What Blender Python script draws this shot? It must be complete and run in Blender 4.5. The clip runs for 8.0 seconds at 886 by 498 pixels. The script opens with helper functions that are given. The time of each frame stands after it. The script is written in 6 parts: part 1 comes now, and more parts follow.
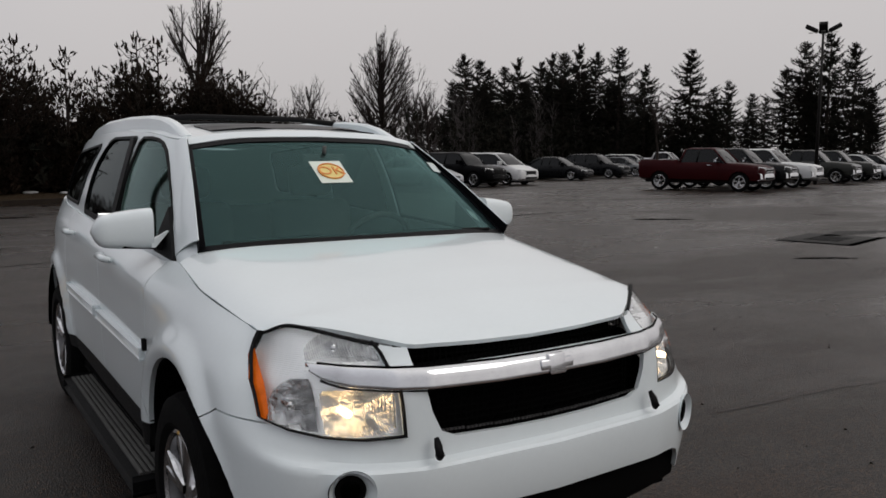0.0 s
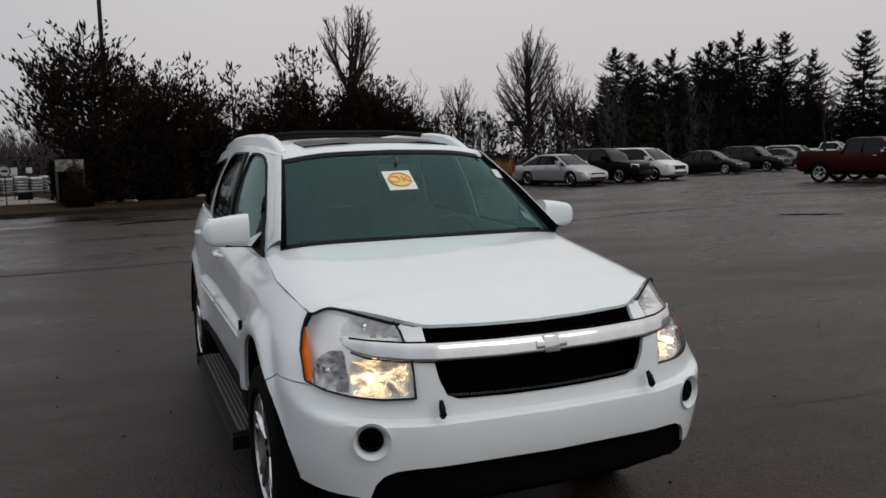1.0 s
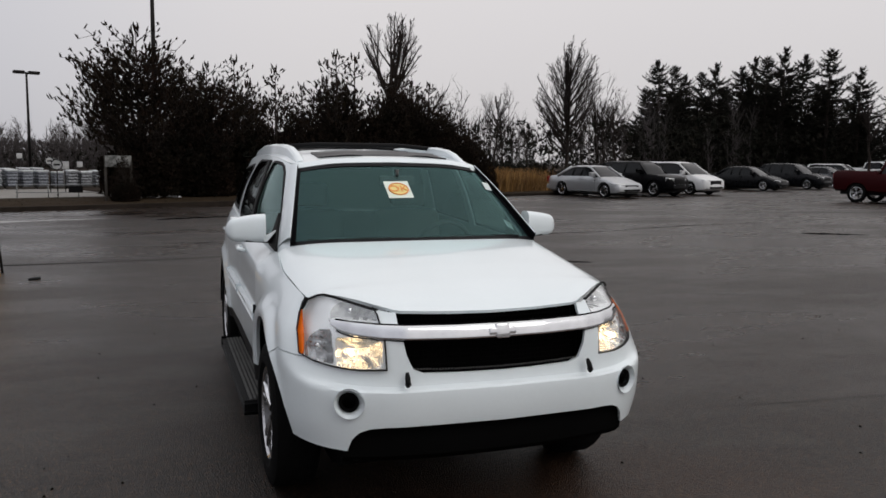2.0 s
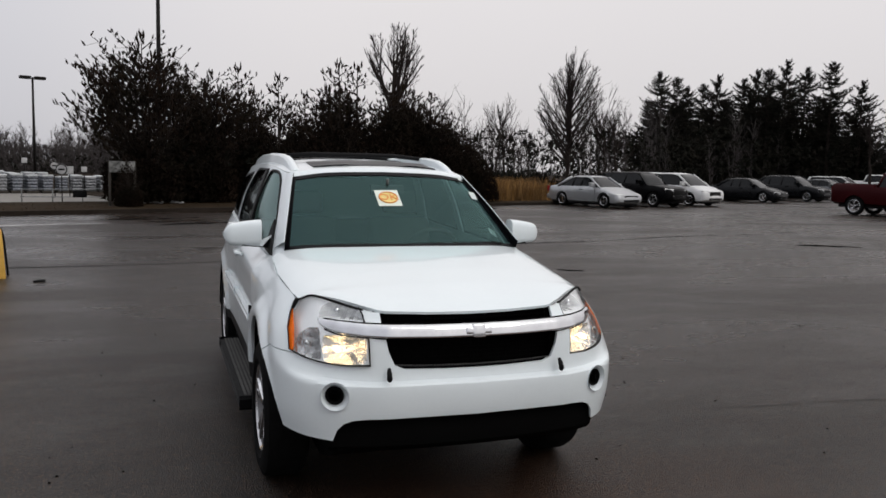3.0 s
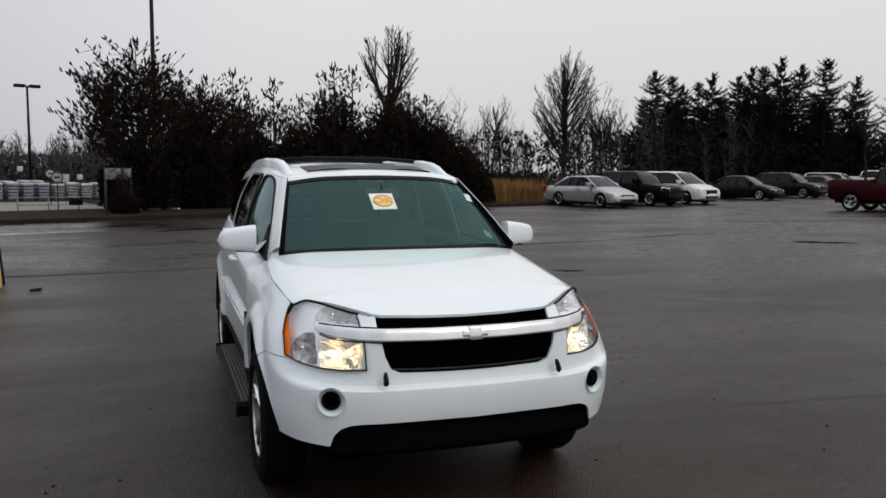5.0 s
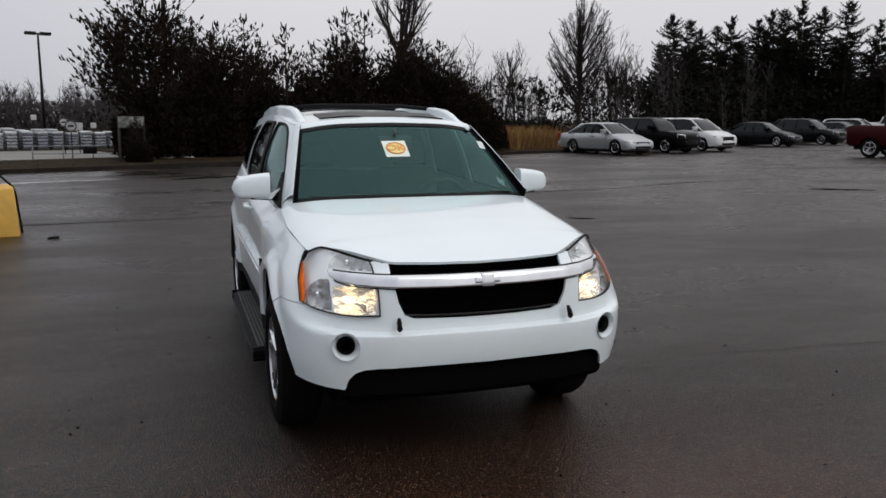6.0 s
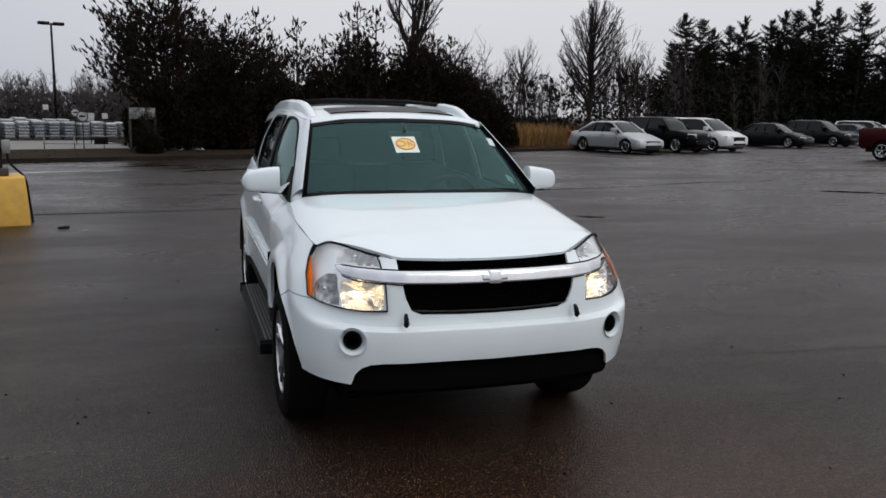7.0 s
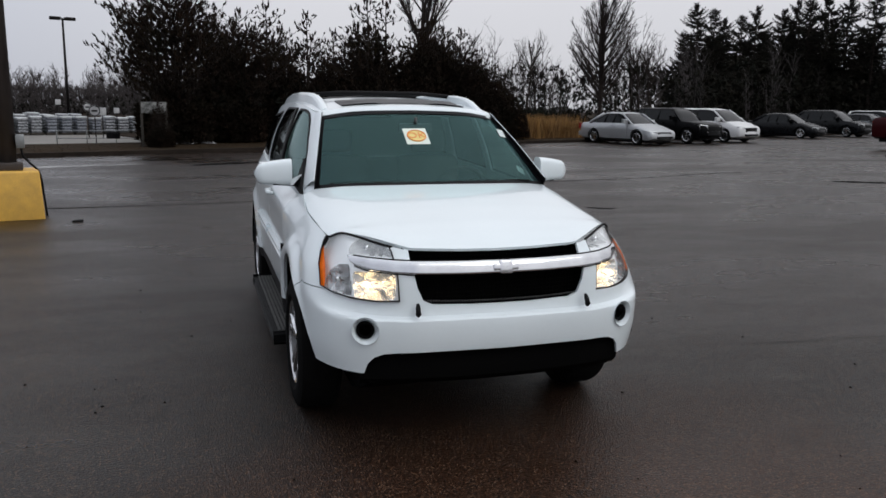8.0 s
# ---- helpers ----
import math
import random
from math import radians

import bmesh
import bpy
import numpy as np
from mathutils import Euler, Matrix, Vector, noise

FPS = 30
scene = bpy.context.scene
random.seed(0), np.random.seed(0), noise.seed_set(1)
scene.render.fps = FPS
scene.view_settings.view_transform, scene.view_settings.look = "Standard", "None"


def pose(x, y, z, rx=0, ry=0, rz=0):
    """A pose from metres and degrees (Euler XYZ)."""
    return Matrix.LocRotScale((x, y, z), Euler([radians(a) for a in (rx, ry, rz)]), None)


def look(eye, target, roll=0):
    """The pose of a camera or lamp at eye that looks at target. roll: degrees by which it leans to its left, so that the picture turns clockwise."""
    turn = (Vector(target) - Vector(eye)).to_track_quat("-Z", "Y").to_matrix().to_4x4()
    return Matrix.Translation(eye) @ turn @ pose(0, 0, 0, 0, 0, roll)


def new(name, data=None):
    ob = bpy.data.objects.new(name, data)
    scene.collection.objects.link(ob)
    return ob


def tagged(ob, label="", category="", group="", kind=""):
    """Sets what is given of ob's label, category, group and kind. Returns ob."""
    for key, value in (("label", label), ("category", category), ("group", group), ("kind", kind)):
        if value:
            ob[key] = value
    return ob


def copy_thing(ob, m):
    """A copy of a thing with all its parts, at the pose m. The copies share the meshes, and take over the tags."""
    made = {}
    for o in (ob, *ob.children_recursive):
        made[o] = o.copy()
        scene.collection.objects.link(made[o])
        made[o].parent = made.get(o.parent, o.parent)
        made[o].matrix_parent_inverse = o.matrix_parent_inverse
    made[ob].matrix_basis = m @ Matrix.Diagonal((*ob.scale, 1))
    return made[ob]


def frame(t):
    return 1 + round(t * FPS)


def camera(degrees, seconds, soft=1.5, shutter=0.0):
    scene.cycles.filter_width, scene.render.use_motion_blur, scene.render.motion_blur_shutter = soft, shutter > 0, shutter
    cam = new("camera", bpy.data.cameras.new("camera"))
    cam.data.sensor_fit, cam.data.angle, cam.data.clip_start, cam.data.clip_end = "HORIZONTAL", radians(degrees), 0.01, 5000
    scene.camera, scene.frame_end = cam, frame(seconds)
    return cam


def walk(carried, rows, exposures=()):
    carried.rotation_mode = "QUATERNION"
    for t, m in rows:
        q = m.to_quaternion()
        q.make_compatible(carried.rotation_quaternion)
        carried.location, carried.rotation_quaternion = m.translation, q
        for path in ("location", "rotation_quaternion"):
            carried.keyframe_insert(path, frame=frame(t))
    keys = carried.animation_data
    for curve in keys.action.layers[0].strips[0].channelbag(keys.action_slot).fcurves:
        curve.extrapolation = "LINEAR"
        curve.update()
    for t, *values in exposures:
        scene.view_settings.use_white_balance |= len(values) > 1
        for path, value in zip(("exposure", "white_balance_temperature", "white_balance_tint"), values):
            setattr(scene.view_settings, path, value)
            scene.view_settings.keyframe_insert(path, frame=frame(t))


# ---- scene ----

# ---- camera and its walk ----
cam = camera(57.3, 8.0, soft=1.6)
ROWS = [  # seconds, place, yaw to the left, pitch up, roll
    (0, -1.575, -1.824, 1.535, -32.97, -6.58, 0.18),
    (0.1, -1.535, -1.873, 1.514, -30.30, -7.16, -0.30),
    (0.2, -1.485, -1.969, 1.506, -27.22, -8.12, -0.52),
    (0.3, -1.437, -2.043, 1.530, -25.43, -9.78, 0.18),
    (0.4, -1.411, -2.088, 1.553, -24.86, -10.83, 0.71),
    (0.5, -1.414, -2.150, 1.584, -24.01, -10.66, 0.26),
    (0.6, -1.388, -2.195, 1.589, -23.17, -10.14, -0.08),
    (0.7, -1.386, -2.244, 1.587, -22.72, -9.31, -0.88),
    (0.8, -1.370, -2.337, 1.610, -22.15, -8.21, -2.18),
    (0.9, -1.385, -2.420, 1.586, -22.09, -7.07, -1.73),
    (1, -1.398, -2.476, 1.590, -22.05, -6.68, -1.25),
    (1.5, -1.417, -2.846, 1.613, -22.35, -6.96, 0.90),
    (1.7, -1.394, -2.967, 1.626, -20.15, -6.71, 0.52),
    (2.8, -1.344, -3.398, 1.644, -18.84, -5.71, 0.68),
    (3, -1.358, -3.404, 1.649, -19.17, -5.65, 1.21),
    (3.5, -1.358, -3.397, 1.649, -18.84, -5.44, 1.63),
    (4, -1.349, -3.384, 1.654, -20.30, -4.59, 0.77),
    (5.3, -1.340, -3.404, 1.647, -19.09, -6.50, 0.33),
    (5.5, -1.342, -3.424, 1.640, -19.25, -8.39, 0.37),
    (6, -1.344, -3.416, 1.649, -18.38, -9.17, 0.15),
    (6.5, -1.344, -3.421, 1.645, -18.18, -9.59, -0.04),
    (7, -1.346, -3.423, 1.653, -17.81, -9.46, 1.03),
    (7.5, -1.348, -3.425, 1.647, -18.23, -9.14, 0.83),
    (8, -1.359, -3.456, 1.648, -17.05, -9.99, 0.67),
]
walk(cam, [(t, pose(x, y, z, 90 + pitch, 0, yaw) @ pose(0, 0, 0, 0, 0, roll)) for t, x, y, z, yaw, pitch, roll in ROWS],
     exposures=[(0.0, -0.23, 6700, 10), (1.0, -0.17, 6650, 10), (1.7, 0.0, 6600, 10), (2.8, 0.16, 6600, 10), (3.5, 0.20, 6600, 10), (4.2, 0.19, 6550, 10), (5.5, 0.13, 6450, 9), (8.0, 0.14, 6250, 9)])

# ---- world: an overcast winter sky, brighter overhead ----
world = bpy.data.worlds.new("overcast_sky")
scene.world = world
world.use_nodes = True
wn, wl = world.node_tree.nodes, world.node_tree.links
wn.clear()
w_out, w_bg = wn.new("ShaderNodeOutputWorld"), wn.new("ShaderNodeBackground")
w_sky, w_grey = wn.new("ShaderNodeTexSky"), wn.new("ShaderNodeHueSaturation")
w_sky.sky_type, w_sky.sun_disc = "NISHITA", False
w_sky.sun_elevation, w_sky.sun_rotation = radians(45), radians(149)
w_sky.air_density, w_sky.dust_density = 1.0, 3.0
w_grey.inputs["Saturation"].default_value = 0.12
w_grey.inputs["Value"].default_value = 0.1
wl.new(w_sky.outputs[0], w_grey.inputs["Color"])
w_co, w_sep, w_ramp = wn.new("ShaderNodeTexCoord"), wn.new("ShaderNodeSeparateXYZ"), wn.new("ShaderNodeValToRGB")
wl.new(w_co.outputs["Generated"], w_sep.inputs[0])
w_cloud = wn.new("ShaderNodeTexNoise")
w_cloud.inputs["Scale"].default_value, w_cloud.inputs["Detail"].default_value = 1.6, 4
wl.new(w_co.outputs["Generated"], w_cloud.inputs["Vector"])
w_add = wn.new("ShaderNodeMath")
w_add.operation = "MULTIPLY_ADD"
w_add.inputs[1].default_value = 0.10
wl.new(w_cloud.outputs[0], w_add.inputs[0])
wl.new(w_sep.outputs["Z"], w_add.inputs[2])
w_ramp.color_ramp.elements[0].position, w_ramp.color_ramp.elements[0].color = 0.02, (0.60, 0.585, 0.605, 1)
w_ramp.color_ramp.elements[1].position, w_ramp.color_ramp.elements[1].color = 1.0, (1.12, 1.11, 1.13, 1)
e = w_ramp.color_ramp.elements.new(0.30)
e.color = (0.74, 0.72, 0.74, 1)
wl.new(w_add.outputs[0], w_ramp.inputs[0])
w_mix = wn.new("ShaderNodeMix")
w_mix.data_type = "RGBA"
w_mix.inputs[0].default_value = 0.88
wl.new(w_grey.outputs[0], w_mix.inputs[6])
wl.new(w_ramp.outputs[0], w_mix.inputs[7])
w_west, w_tone = wn.new("ShaderNodeMapRange"), wn.new("ShaderNodeMix")
w_west.interpolation_type = "SMOOTHSTEP"
w_west.inputs[1].default_value, w_west.inputs[2].default_value = 0.20, -0.35
wl.new(w_sep.outputs["X"], w_west.inputs[0])
w_tone.data_type, w_tone.blend_type = "RGBA", "MULTIPLY"
w_tone.inputs[7].default_value = (0.80, 0.83, 0.88, 1)
wl.new(w_west.outputs[0], w_tone.inputs[0])
wl.new(w_mix.outputs[2], w_tone.inputs[6])
wl.new(w_tone.outputs[2], w_bg.inputs["Color"])
wl.new(w_bg.outputs[0], w_out.inputs[0])
w_bg.inputs["Strength"].default_value = 1.0
sun = new("sun", bpy.data.lights.new("sun", "SUN"))
sun.data.energy, sun.data.angle, sun.data.color = 0.55, radians(30), (1.0, 0.97, 0.93)
sun.matrix_world = look((6, -8, 12), (0, 2, 0))


# ---- materials ----
def material(name, colour, rough=0.5, metal=0.0, vary=0.15, scale=6.0, bump=0.0, bump_scale=60.0, coat=0.0, spec=0.5, rough_vary=0.0, colour2=None, random=0.0):
    """A procedural surface: two scales of noise in its colour, and a fine relief."""
    m = bpy.data.materials.new(name)
    m.use_nodes = True
    n, l = m.node_tree.nodes, m.node_tree.links
    b = n["Principled BSDF"]
    co = n.new("ShaderNodeTexCoord")
    big, fine = n.new("ShaderNodeTexNoise"), n.new("ShaderNodeTexNoise")
    big.inputs["Scale"].default_value, big.inputs["Detail"].default_value = scale, 5
    fine.inputs["Scale"].default_value, fine.inputs["Detail"].default_value = bump_scale, 3
    for t in (big, fine):
        l.new(co.outputs["Object"], t.inputs["Vector"])
    mixed = n.new("ShaderNodeMix")
    mixed.data_type = "RGBA"
    c2 = colour2 or tuple(c * (1 - vary) for c in colour)
    mixed.inputs[6].default_value, mixed.inputs[7].default_value = (*colour, 1), (*c2, 1)
    both = n.new("ShaderNodeMath")
    both.operation = "MULTIPLY_ADD"
    both.inputs[1].default_value = 0.35
    l.new(fine.outputs[0], both.inputs[0])
    l.new(big.outputs[0], both.inputs[2])
    step = n.new("ShaderNodeMapRange")
    step.inputs[1].default_value, step.inputs[2].default_value = 0.45, 0.90
    l.new(both.outputs[0], step.inputs[0])
    l.new(step.outputs[0], mixed.inputs[0])
    last = mixed.outputs[2]
    if random:
        info, shade = n.new("ShaderNodeNewGeometry"), n.new("ShaderNodeHueSaturation")
        span = n.new("ShaderNodeMapRange")
        span.inputs[3].default_value, span.inputs[4].default_value = 1 - random, 1 + random
        l.new(info.outputs["Random Per Island"], span.inputs[0])
        l.new(span.outputs[0], shade.inputs["Value"])
        l.new(last, shade.inputs["Color"])
        last = shade.outputs[0]
    l.new(last, b.inputs["Base Color"])
    b.inputs["Roughness"].default_value, b.inputs["Metallic"].default_value = rough, metal
    b.inputs["Specular IOR Level"].default_value = spec
    if coat:
        b.inputs["Coat Weight"].default_value, b.inputs["Coat Roughness"].default_value = coat, 0.05
    if rough_vary:
        r = n.new("ShaderNodeMapRange")
        r.inputs[1].default_value, r.inputs[2].default_value = 0.3, 0.7
        r.inputs[3].default_value, r.inputs[4].default_value = max(rough - rough_vary, 0.02), rough + rough_vary
        l.new(big.outputs[0], r.inputs[0])
        l.new(r.outputs[0], b.inputs["Roughness"])
    if bump:
        bp = n.new("ShaderNodeBump")
        bp.inputs["Strength"].default_value, bp.inputs["Distance"].default_value = bump, 0.01
        l.new(fine.outputs[0], bp.inputs["Height"])
        l.new(bp.outputs[0], b.inputs["Normal"])
    return m


def glass(name, tint, gloss=0.02, ior=1.5, sheen=(1, 1, 1)):
    """A thin pane: tinted see-through, mirrored by Fresnel."""
    m = bpy.data.materials.new(name)
    m.use_nodes = True
    n, l = m.node_tree.nodes, m.node_tree.links
    n.remove(n["Principled BSDF"])
    see, shine, mix, fr = n.new("ShaderNodeBsdfTransparent"), n.new("ShaderNodeBsdfGlossy"), n.new("ShaderNodeMixShader"), n.new("ShaderNodeLayerWeight")
    see.inputs[0].default_value = (*tint, 1)
    shine.inputs[0].default_value = (*sheen, 1)
    shine.inputs["Roughness"].default_value = gloss
    fr.inputs[0].default_value = 0.5
    power, lift_ = n.new("ShaderNodeMath"), n.new("ShaderNodeMath")
    power.operation, lift_.operation = "POWER", "MULTIPLY_ADD"
    power.inputs[1].default_value = 5
    f0 = ((ior - 1) / (ior + 1)) ** 2
    lift_.inputs[1].default_value, lift_.inputs[2].default_value = 1 - f0, f0
    l.new(fr.outputs["Facing"], power.inputs[0])
    l.new(power.outputs[0], lift_.inputs[0])
    l.new(lift_.outputs[0], mix.inputs[0])
    l.new(see.outputs[0], mix.inputs[1])
    l.new(shine.outputs[0], mix.inputs[2])
    l.new(mix.outputs[0], n["Material Output"].inputs[0])
    return m


def glow(name, colour, strength):
    m = bpy.data.materials.new(name)
    m.use_nodes = True
    b = m.node_tree.nodes["Principled BSDF"]
    b.inputs["Base Color"].default_value = (*colour, 1)
    b.inputs["Emission Color"].default_value = (*colour, 1)
    b.inputs["Emission Strength"].default_value = strength
    return m


def wet_asphalt():
    """Old wet asphalt: stones, brown silt faded out for the vehicle's shade, damp patches and thin puddles."""
    m = bpy.data.materials.new("wet_asphalt")
    m.use_nodes = True
    n, l = m.node_tree.nodes, m.node_tree.links
    b = n["Principled BSDF"]
    co = n.new("ShaderNodeTexCoord")

    def noise_at(scale, detail=4, rough=0.55, squash=None):
        t = n.new("ShaderNodeTexNoise")
        t.inputs["Scale"].default_value, t.inputs["Detail"].default_value, t.inputs["Roughness"].default_value = scale, detail, rough
        if squash:
            mp = n.new("ShaderNodeMapping")
            mp.inputs["Scale"].default_value = squash
            l.new(co.outputs["Object"], mp.inputs[0])
            l.new(mp.outputs[0], t.inputs["Vector"])
        else:
            l.new(co.outputs["Object"], t.inputs["Vector"])
        return t.outputs[0]

    def ramp(src, a, c, lo=0.0, hi=1.0):
        r = n.new("ShaderNodeMapRange")
        r.inputs[1].default_value, r.inputs[2].default_value, r.inputs[3].default_value, r.inputs[4].default_value = a, c, lo, hi
        l.new(src, r.inputs[0])
        return r.outputs[0]

    def blend(f, a, c):
        x = n.new("ShaderNodeMix")
        x.data_type = "RGBA"
        l.new(f, x.inputs[0])
        for k, v in ((6, a), (7, c)):
            if isinstance(v, tuple):
                x.inputs[k].default_value = (*v, 1)
            else:
                l.new(v, x.inputs[k])
        return x.outputs[2]

    patches = noise_at(0.22, 6, 0.6)
    streaks = noise_at(0.5, 5, 0.6, (0.25, 1.0, 1.0))
    stones = n.new("ShaderNodeTexVoronoi")
    stones.inputs["Scale"].default_value = 125
    l.new(co.outputs["Object"], stones.inputs["Vector"])
    grit = noise_at(260, 2)
    base = blend(ramp(patches, 0.35, 0.65), (0.0050, 0.0034, 0.0026), (0.0110, 0.0085, 0.0070))
    base = blend(ramp(streaks, 0.55, 0.75, 0, 0.6), base, (0.012, 0.0074, 0.0050))
    # brown silt before the vehicle; its fade paints in the shade underneath
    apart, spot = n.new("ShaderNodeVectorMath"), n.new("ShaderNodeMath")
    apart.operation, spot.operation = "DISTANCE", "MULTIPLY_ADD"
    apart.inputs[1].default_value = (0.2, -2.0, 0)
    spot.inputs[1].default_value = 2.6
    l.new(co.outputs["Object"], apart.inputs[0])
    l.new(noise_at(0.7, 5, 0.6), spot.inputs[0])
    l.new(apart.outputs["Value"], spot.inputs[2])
    silt_and_shade = ramp(spot.outputs[0], 2.6, 4.5, 1.0, 0.0)
    base = blend(silt_and_shade, base, (0.062, 0.0240, 0.0100))
    pale = blend(ramp(stones.outputs["Color"], 0.62, 0.90, 0, 0.90), base, (0.200, 0.116, 0.072))
    pale = blend(ramp(stones.outputs["Distance"], 0.34, 0.62, 0, 0.85), pale, (0.0035, 0.0030, 0.0028))
    pits = n.new("ShaderNodeTexVoronoi")
    pits.inputs["Scale"].default_value = 40
    l.new(co.outputs["Object"], pits.inputs["Vector"])
    pale = blend(ramp(pits.outputs["Distance"], 0.18, 0.27, 0.95, 0.0), pale, (0.0018, 0.0015, 0.0013))
    l.new(pale, b.inputs["Base Color"])
    wet = ramp(noise_at(0.30, 6, 0.62, (0.45, 1.0, 1.0)), 0.41, 0.60)
    rough = n.new("ShaderNodeMapRange")
    rough.inputs[3].default_value, rough.inputs[4].default_value = 0.43, 0.20
    l.new(wet, rough.inputs[0])
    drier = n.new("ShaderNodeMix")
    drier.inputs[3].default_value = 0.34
    l.new(silt_and_shade, drier.inputs[0])
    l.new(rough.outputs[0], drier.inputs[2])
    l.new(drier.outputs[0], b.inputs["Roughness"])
    l.new(ramp(silt_and_shade, 0, 1, 0.255, 0.19), b.inputs["Specular IOR Level"])
    mixh = n.new("ShaderNodeMath")
    mixh.operation = "MULTIPLY_ADD"
    mixh.inputs[1].default_value = 0.5
    l.new(grit, mixh.inputs[0])
    l.new(stones.outputs["Distance"], mixh.inputs[2])
    bp = n.new("ShaderNodeBump")
    bp.inputs["Distance"].default_value = 0.006
    l.new(ramp(wet, 0, 1, 1.0, 0.45), bp.inputs["Strength"])
    l.new(mixh.outputs[0], bp.inputs["Height"])
    l.new(bp.outputs[0], b.inputs["Normal"])
    return m


# ---- shaping helpers ----
def part(name, bm, mat_, parent=None, label="", smooth=True, sharp=32):
    """One mesh object out of a bmesh, under a thing or a part."""
    if smooth:
        for f in bm.faces:
            f.smooth = True
        for ed in bm.edges:
            if len(ed.link_faces) == 2 and ed.calc_face_angle(0) > radians(sharp):
                ed.smooth = False
    me = bpy.data.meshes.new(name)
    bm.to_mesh(me)
    bm.free()
    for m_ in mat_ if isinstance(mat_, (list, tuple)) else [mat_]:
        me.materials.append(m_)
    ob = new(name, me)
    ob.parent = parent
    if label:
        tagged(ob, label)
    return ob


def thing(name, label, category, group="", at=None):
    ob = tagged(new(name), label, category, group)
    if at is not None:
        ob.matrix_basis = at
    return ob


def box(a, b, bevel=0.0, segments=2, bm=None):
    """A box from corner a to corner b, its edges rounded."""
    out = bm or bmesh.new()
    made = bmesh.ops.create_cube(out, size=1)["verts"]
    for v in made:
        v.co = Vector([a[i] + (b[i] - a[i]) * (v.co[i] + 0.5) for i in range(3)])
    if bevel:
        edges = list({ed for v in made for ed in v.link_edges})
        bmesh.ops.bevel(out, geom=edges, offset=bevel, segments=segments, affect="EDGES", profile=0.5)
    return out


def tube(points, radii, sides=8, bm=None, cap=True):
    """A round bar along a line of points."""
    out = bm or bmesh.new()
    rings = []
    for i, p in enumerate(points):
        p = Vector(p)
        a, b = Vector(points[max(i - 1, 0)]), Vector(points[min(i + 1, len(points) - 1)])
        way = (b - a).normalized()
        side = way.cross(Vector((0, 0, 1)) if abs(way.z) < 0.9 else Vector((1, 0, 0))).normalized()
        up = side.cross(way)
        r = radii[i] if isinstance(radii, (list, tuple)) else radii
        rings.append([out.verts.new(p + r * (math.cos(2 * math.pi * k / sides) * side + math.sin(2 * math.pi * k / sides) * up)) for k in range(sides)])
    for a, b in zip(rings, rings[1:]):
        for k in range(sides):
            out.faces.new((a[k], a[(k + 1) % sides], b[(k + 1) % sides], b[k]))
    if cap:
        out.faces.new(rings[0][::-1])
        out.faces.new(rings[-1])
    return out


def lathe(profile, sides=40, axis="x", bm=None, loop=False):
    """Turns a profile of (along the axis, radius) round its axis."""
    out = bm or bmesh.new()
    rings = []
    for h, r in profile:
        ring = []
        for k in range(sides):
            c, s = r * math.cos(2 * math.pi * k / sides), r * math.sin(2 * math.pi * k / sides)
            ring.append(out.verts.new({"x": (h, c, s), "y": (s, h, c), "z": (c, s, h)}[axis]))
        rings.append(ring)
    for a, b in zip(rings, rings[1:] + (rings[:1] if loop else [])):
        for k in range(sides):
            out.faces.new((a[k], a[(k + 1) % sides], b[(k + 1) % sides], b[k]))
    for ring in () if loop else (rings[0], rings[-1]):
        out.faces.new(ring)
    bmesh.ops.recalc_face_normals(out, faces=out.faces)
    return out


def curve(points, steps):
    """Catmull-Rom through control points; steps of samples in each stretch."""
    p = [Vector(q) for q in points]
    out = []
    for i in range(len(p) - 1):
        a, b, c, d = p[max(i - 1, 0)], p[i], p[i + 1], p[min(i + 2, len(p) - 1)]
        n = steps[i] if isinstance(steps, (list, tuple)) else steps
        for k in range(n):
            t = k / n
            # centripetal weights keep tight corners from overshooting
            m1, m2 = (c - a) * 0.5, (d - b) * 0.5
            lim = (c - b).length
            m1 = m1 * min(1, 1.2 * lim / max(m1.length, 1e-6))
            m2 = m2 * min(1, 1.2 * lim / max(m2.length, 1e-6))
            out.append((2 * t**3 - 3 * t**2 + 1) * b + (t**3 - 2 * t**2 + t) * m1 + (3 * t**2 - 2 * t**3) * c + (t**3 - t**2) * m2)
    return out + [p[-1]]


def loft(levels, along, across):
    """A grid of points: each level is a control line; lines are smoothed along and between them."""
    lines = [curve(lv, along) for lv in levels]
    return [curve([ln[i] for ln in lines], across) for i in range(len(lines[0]))]


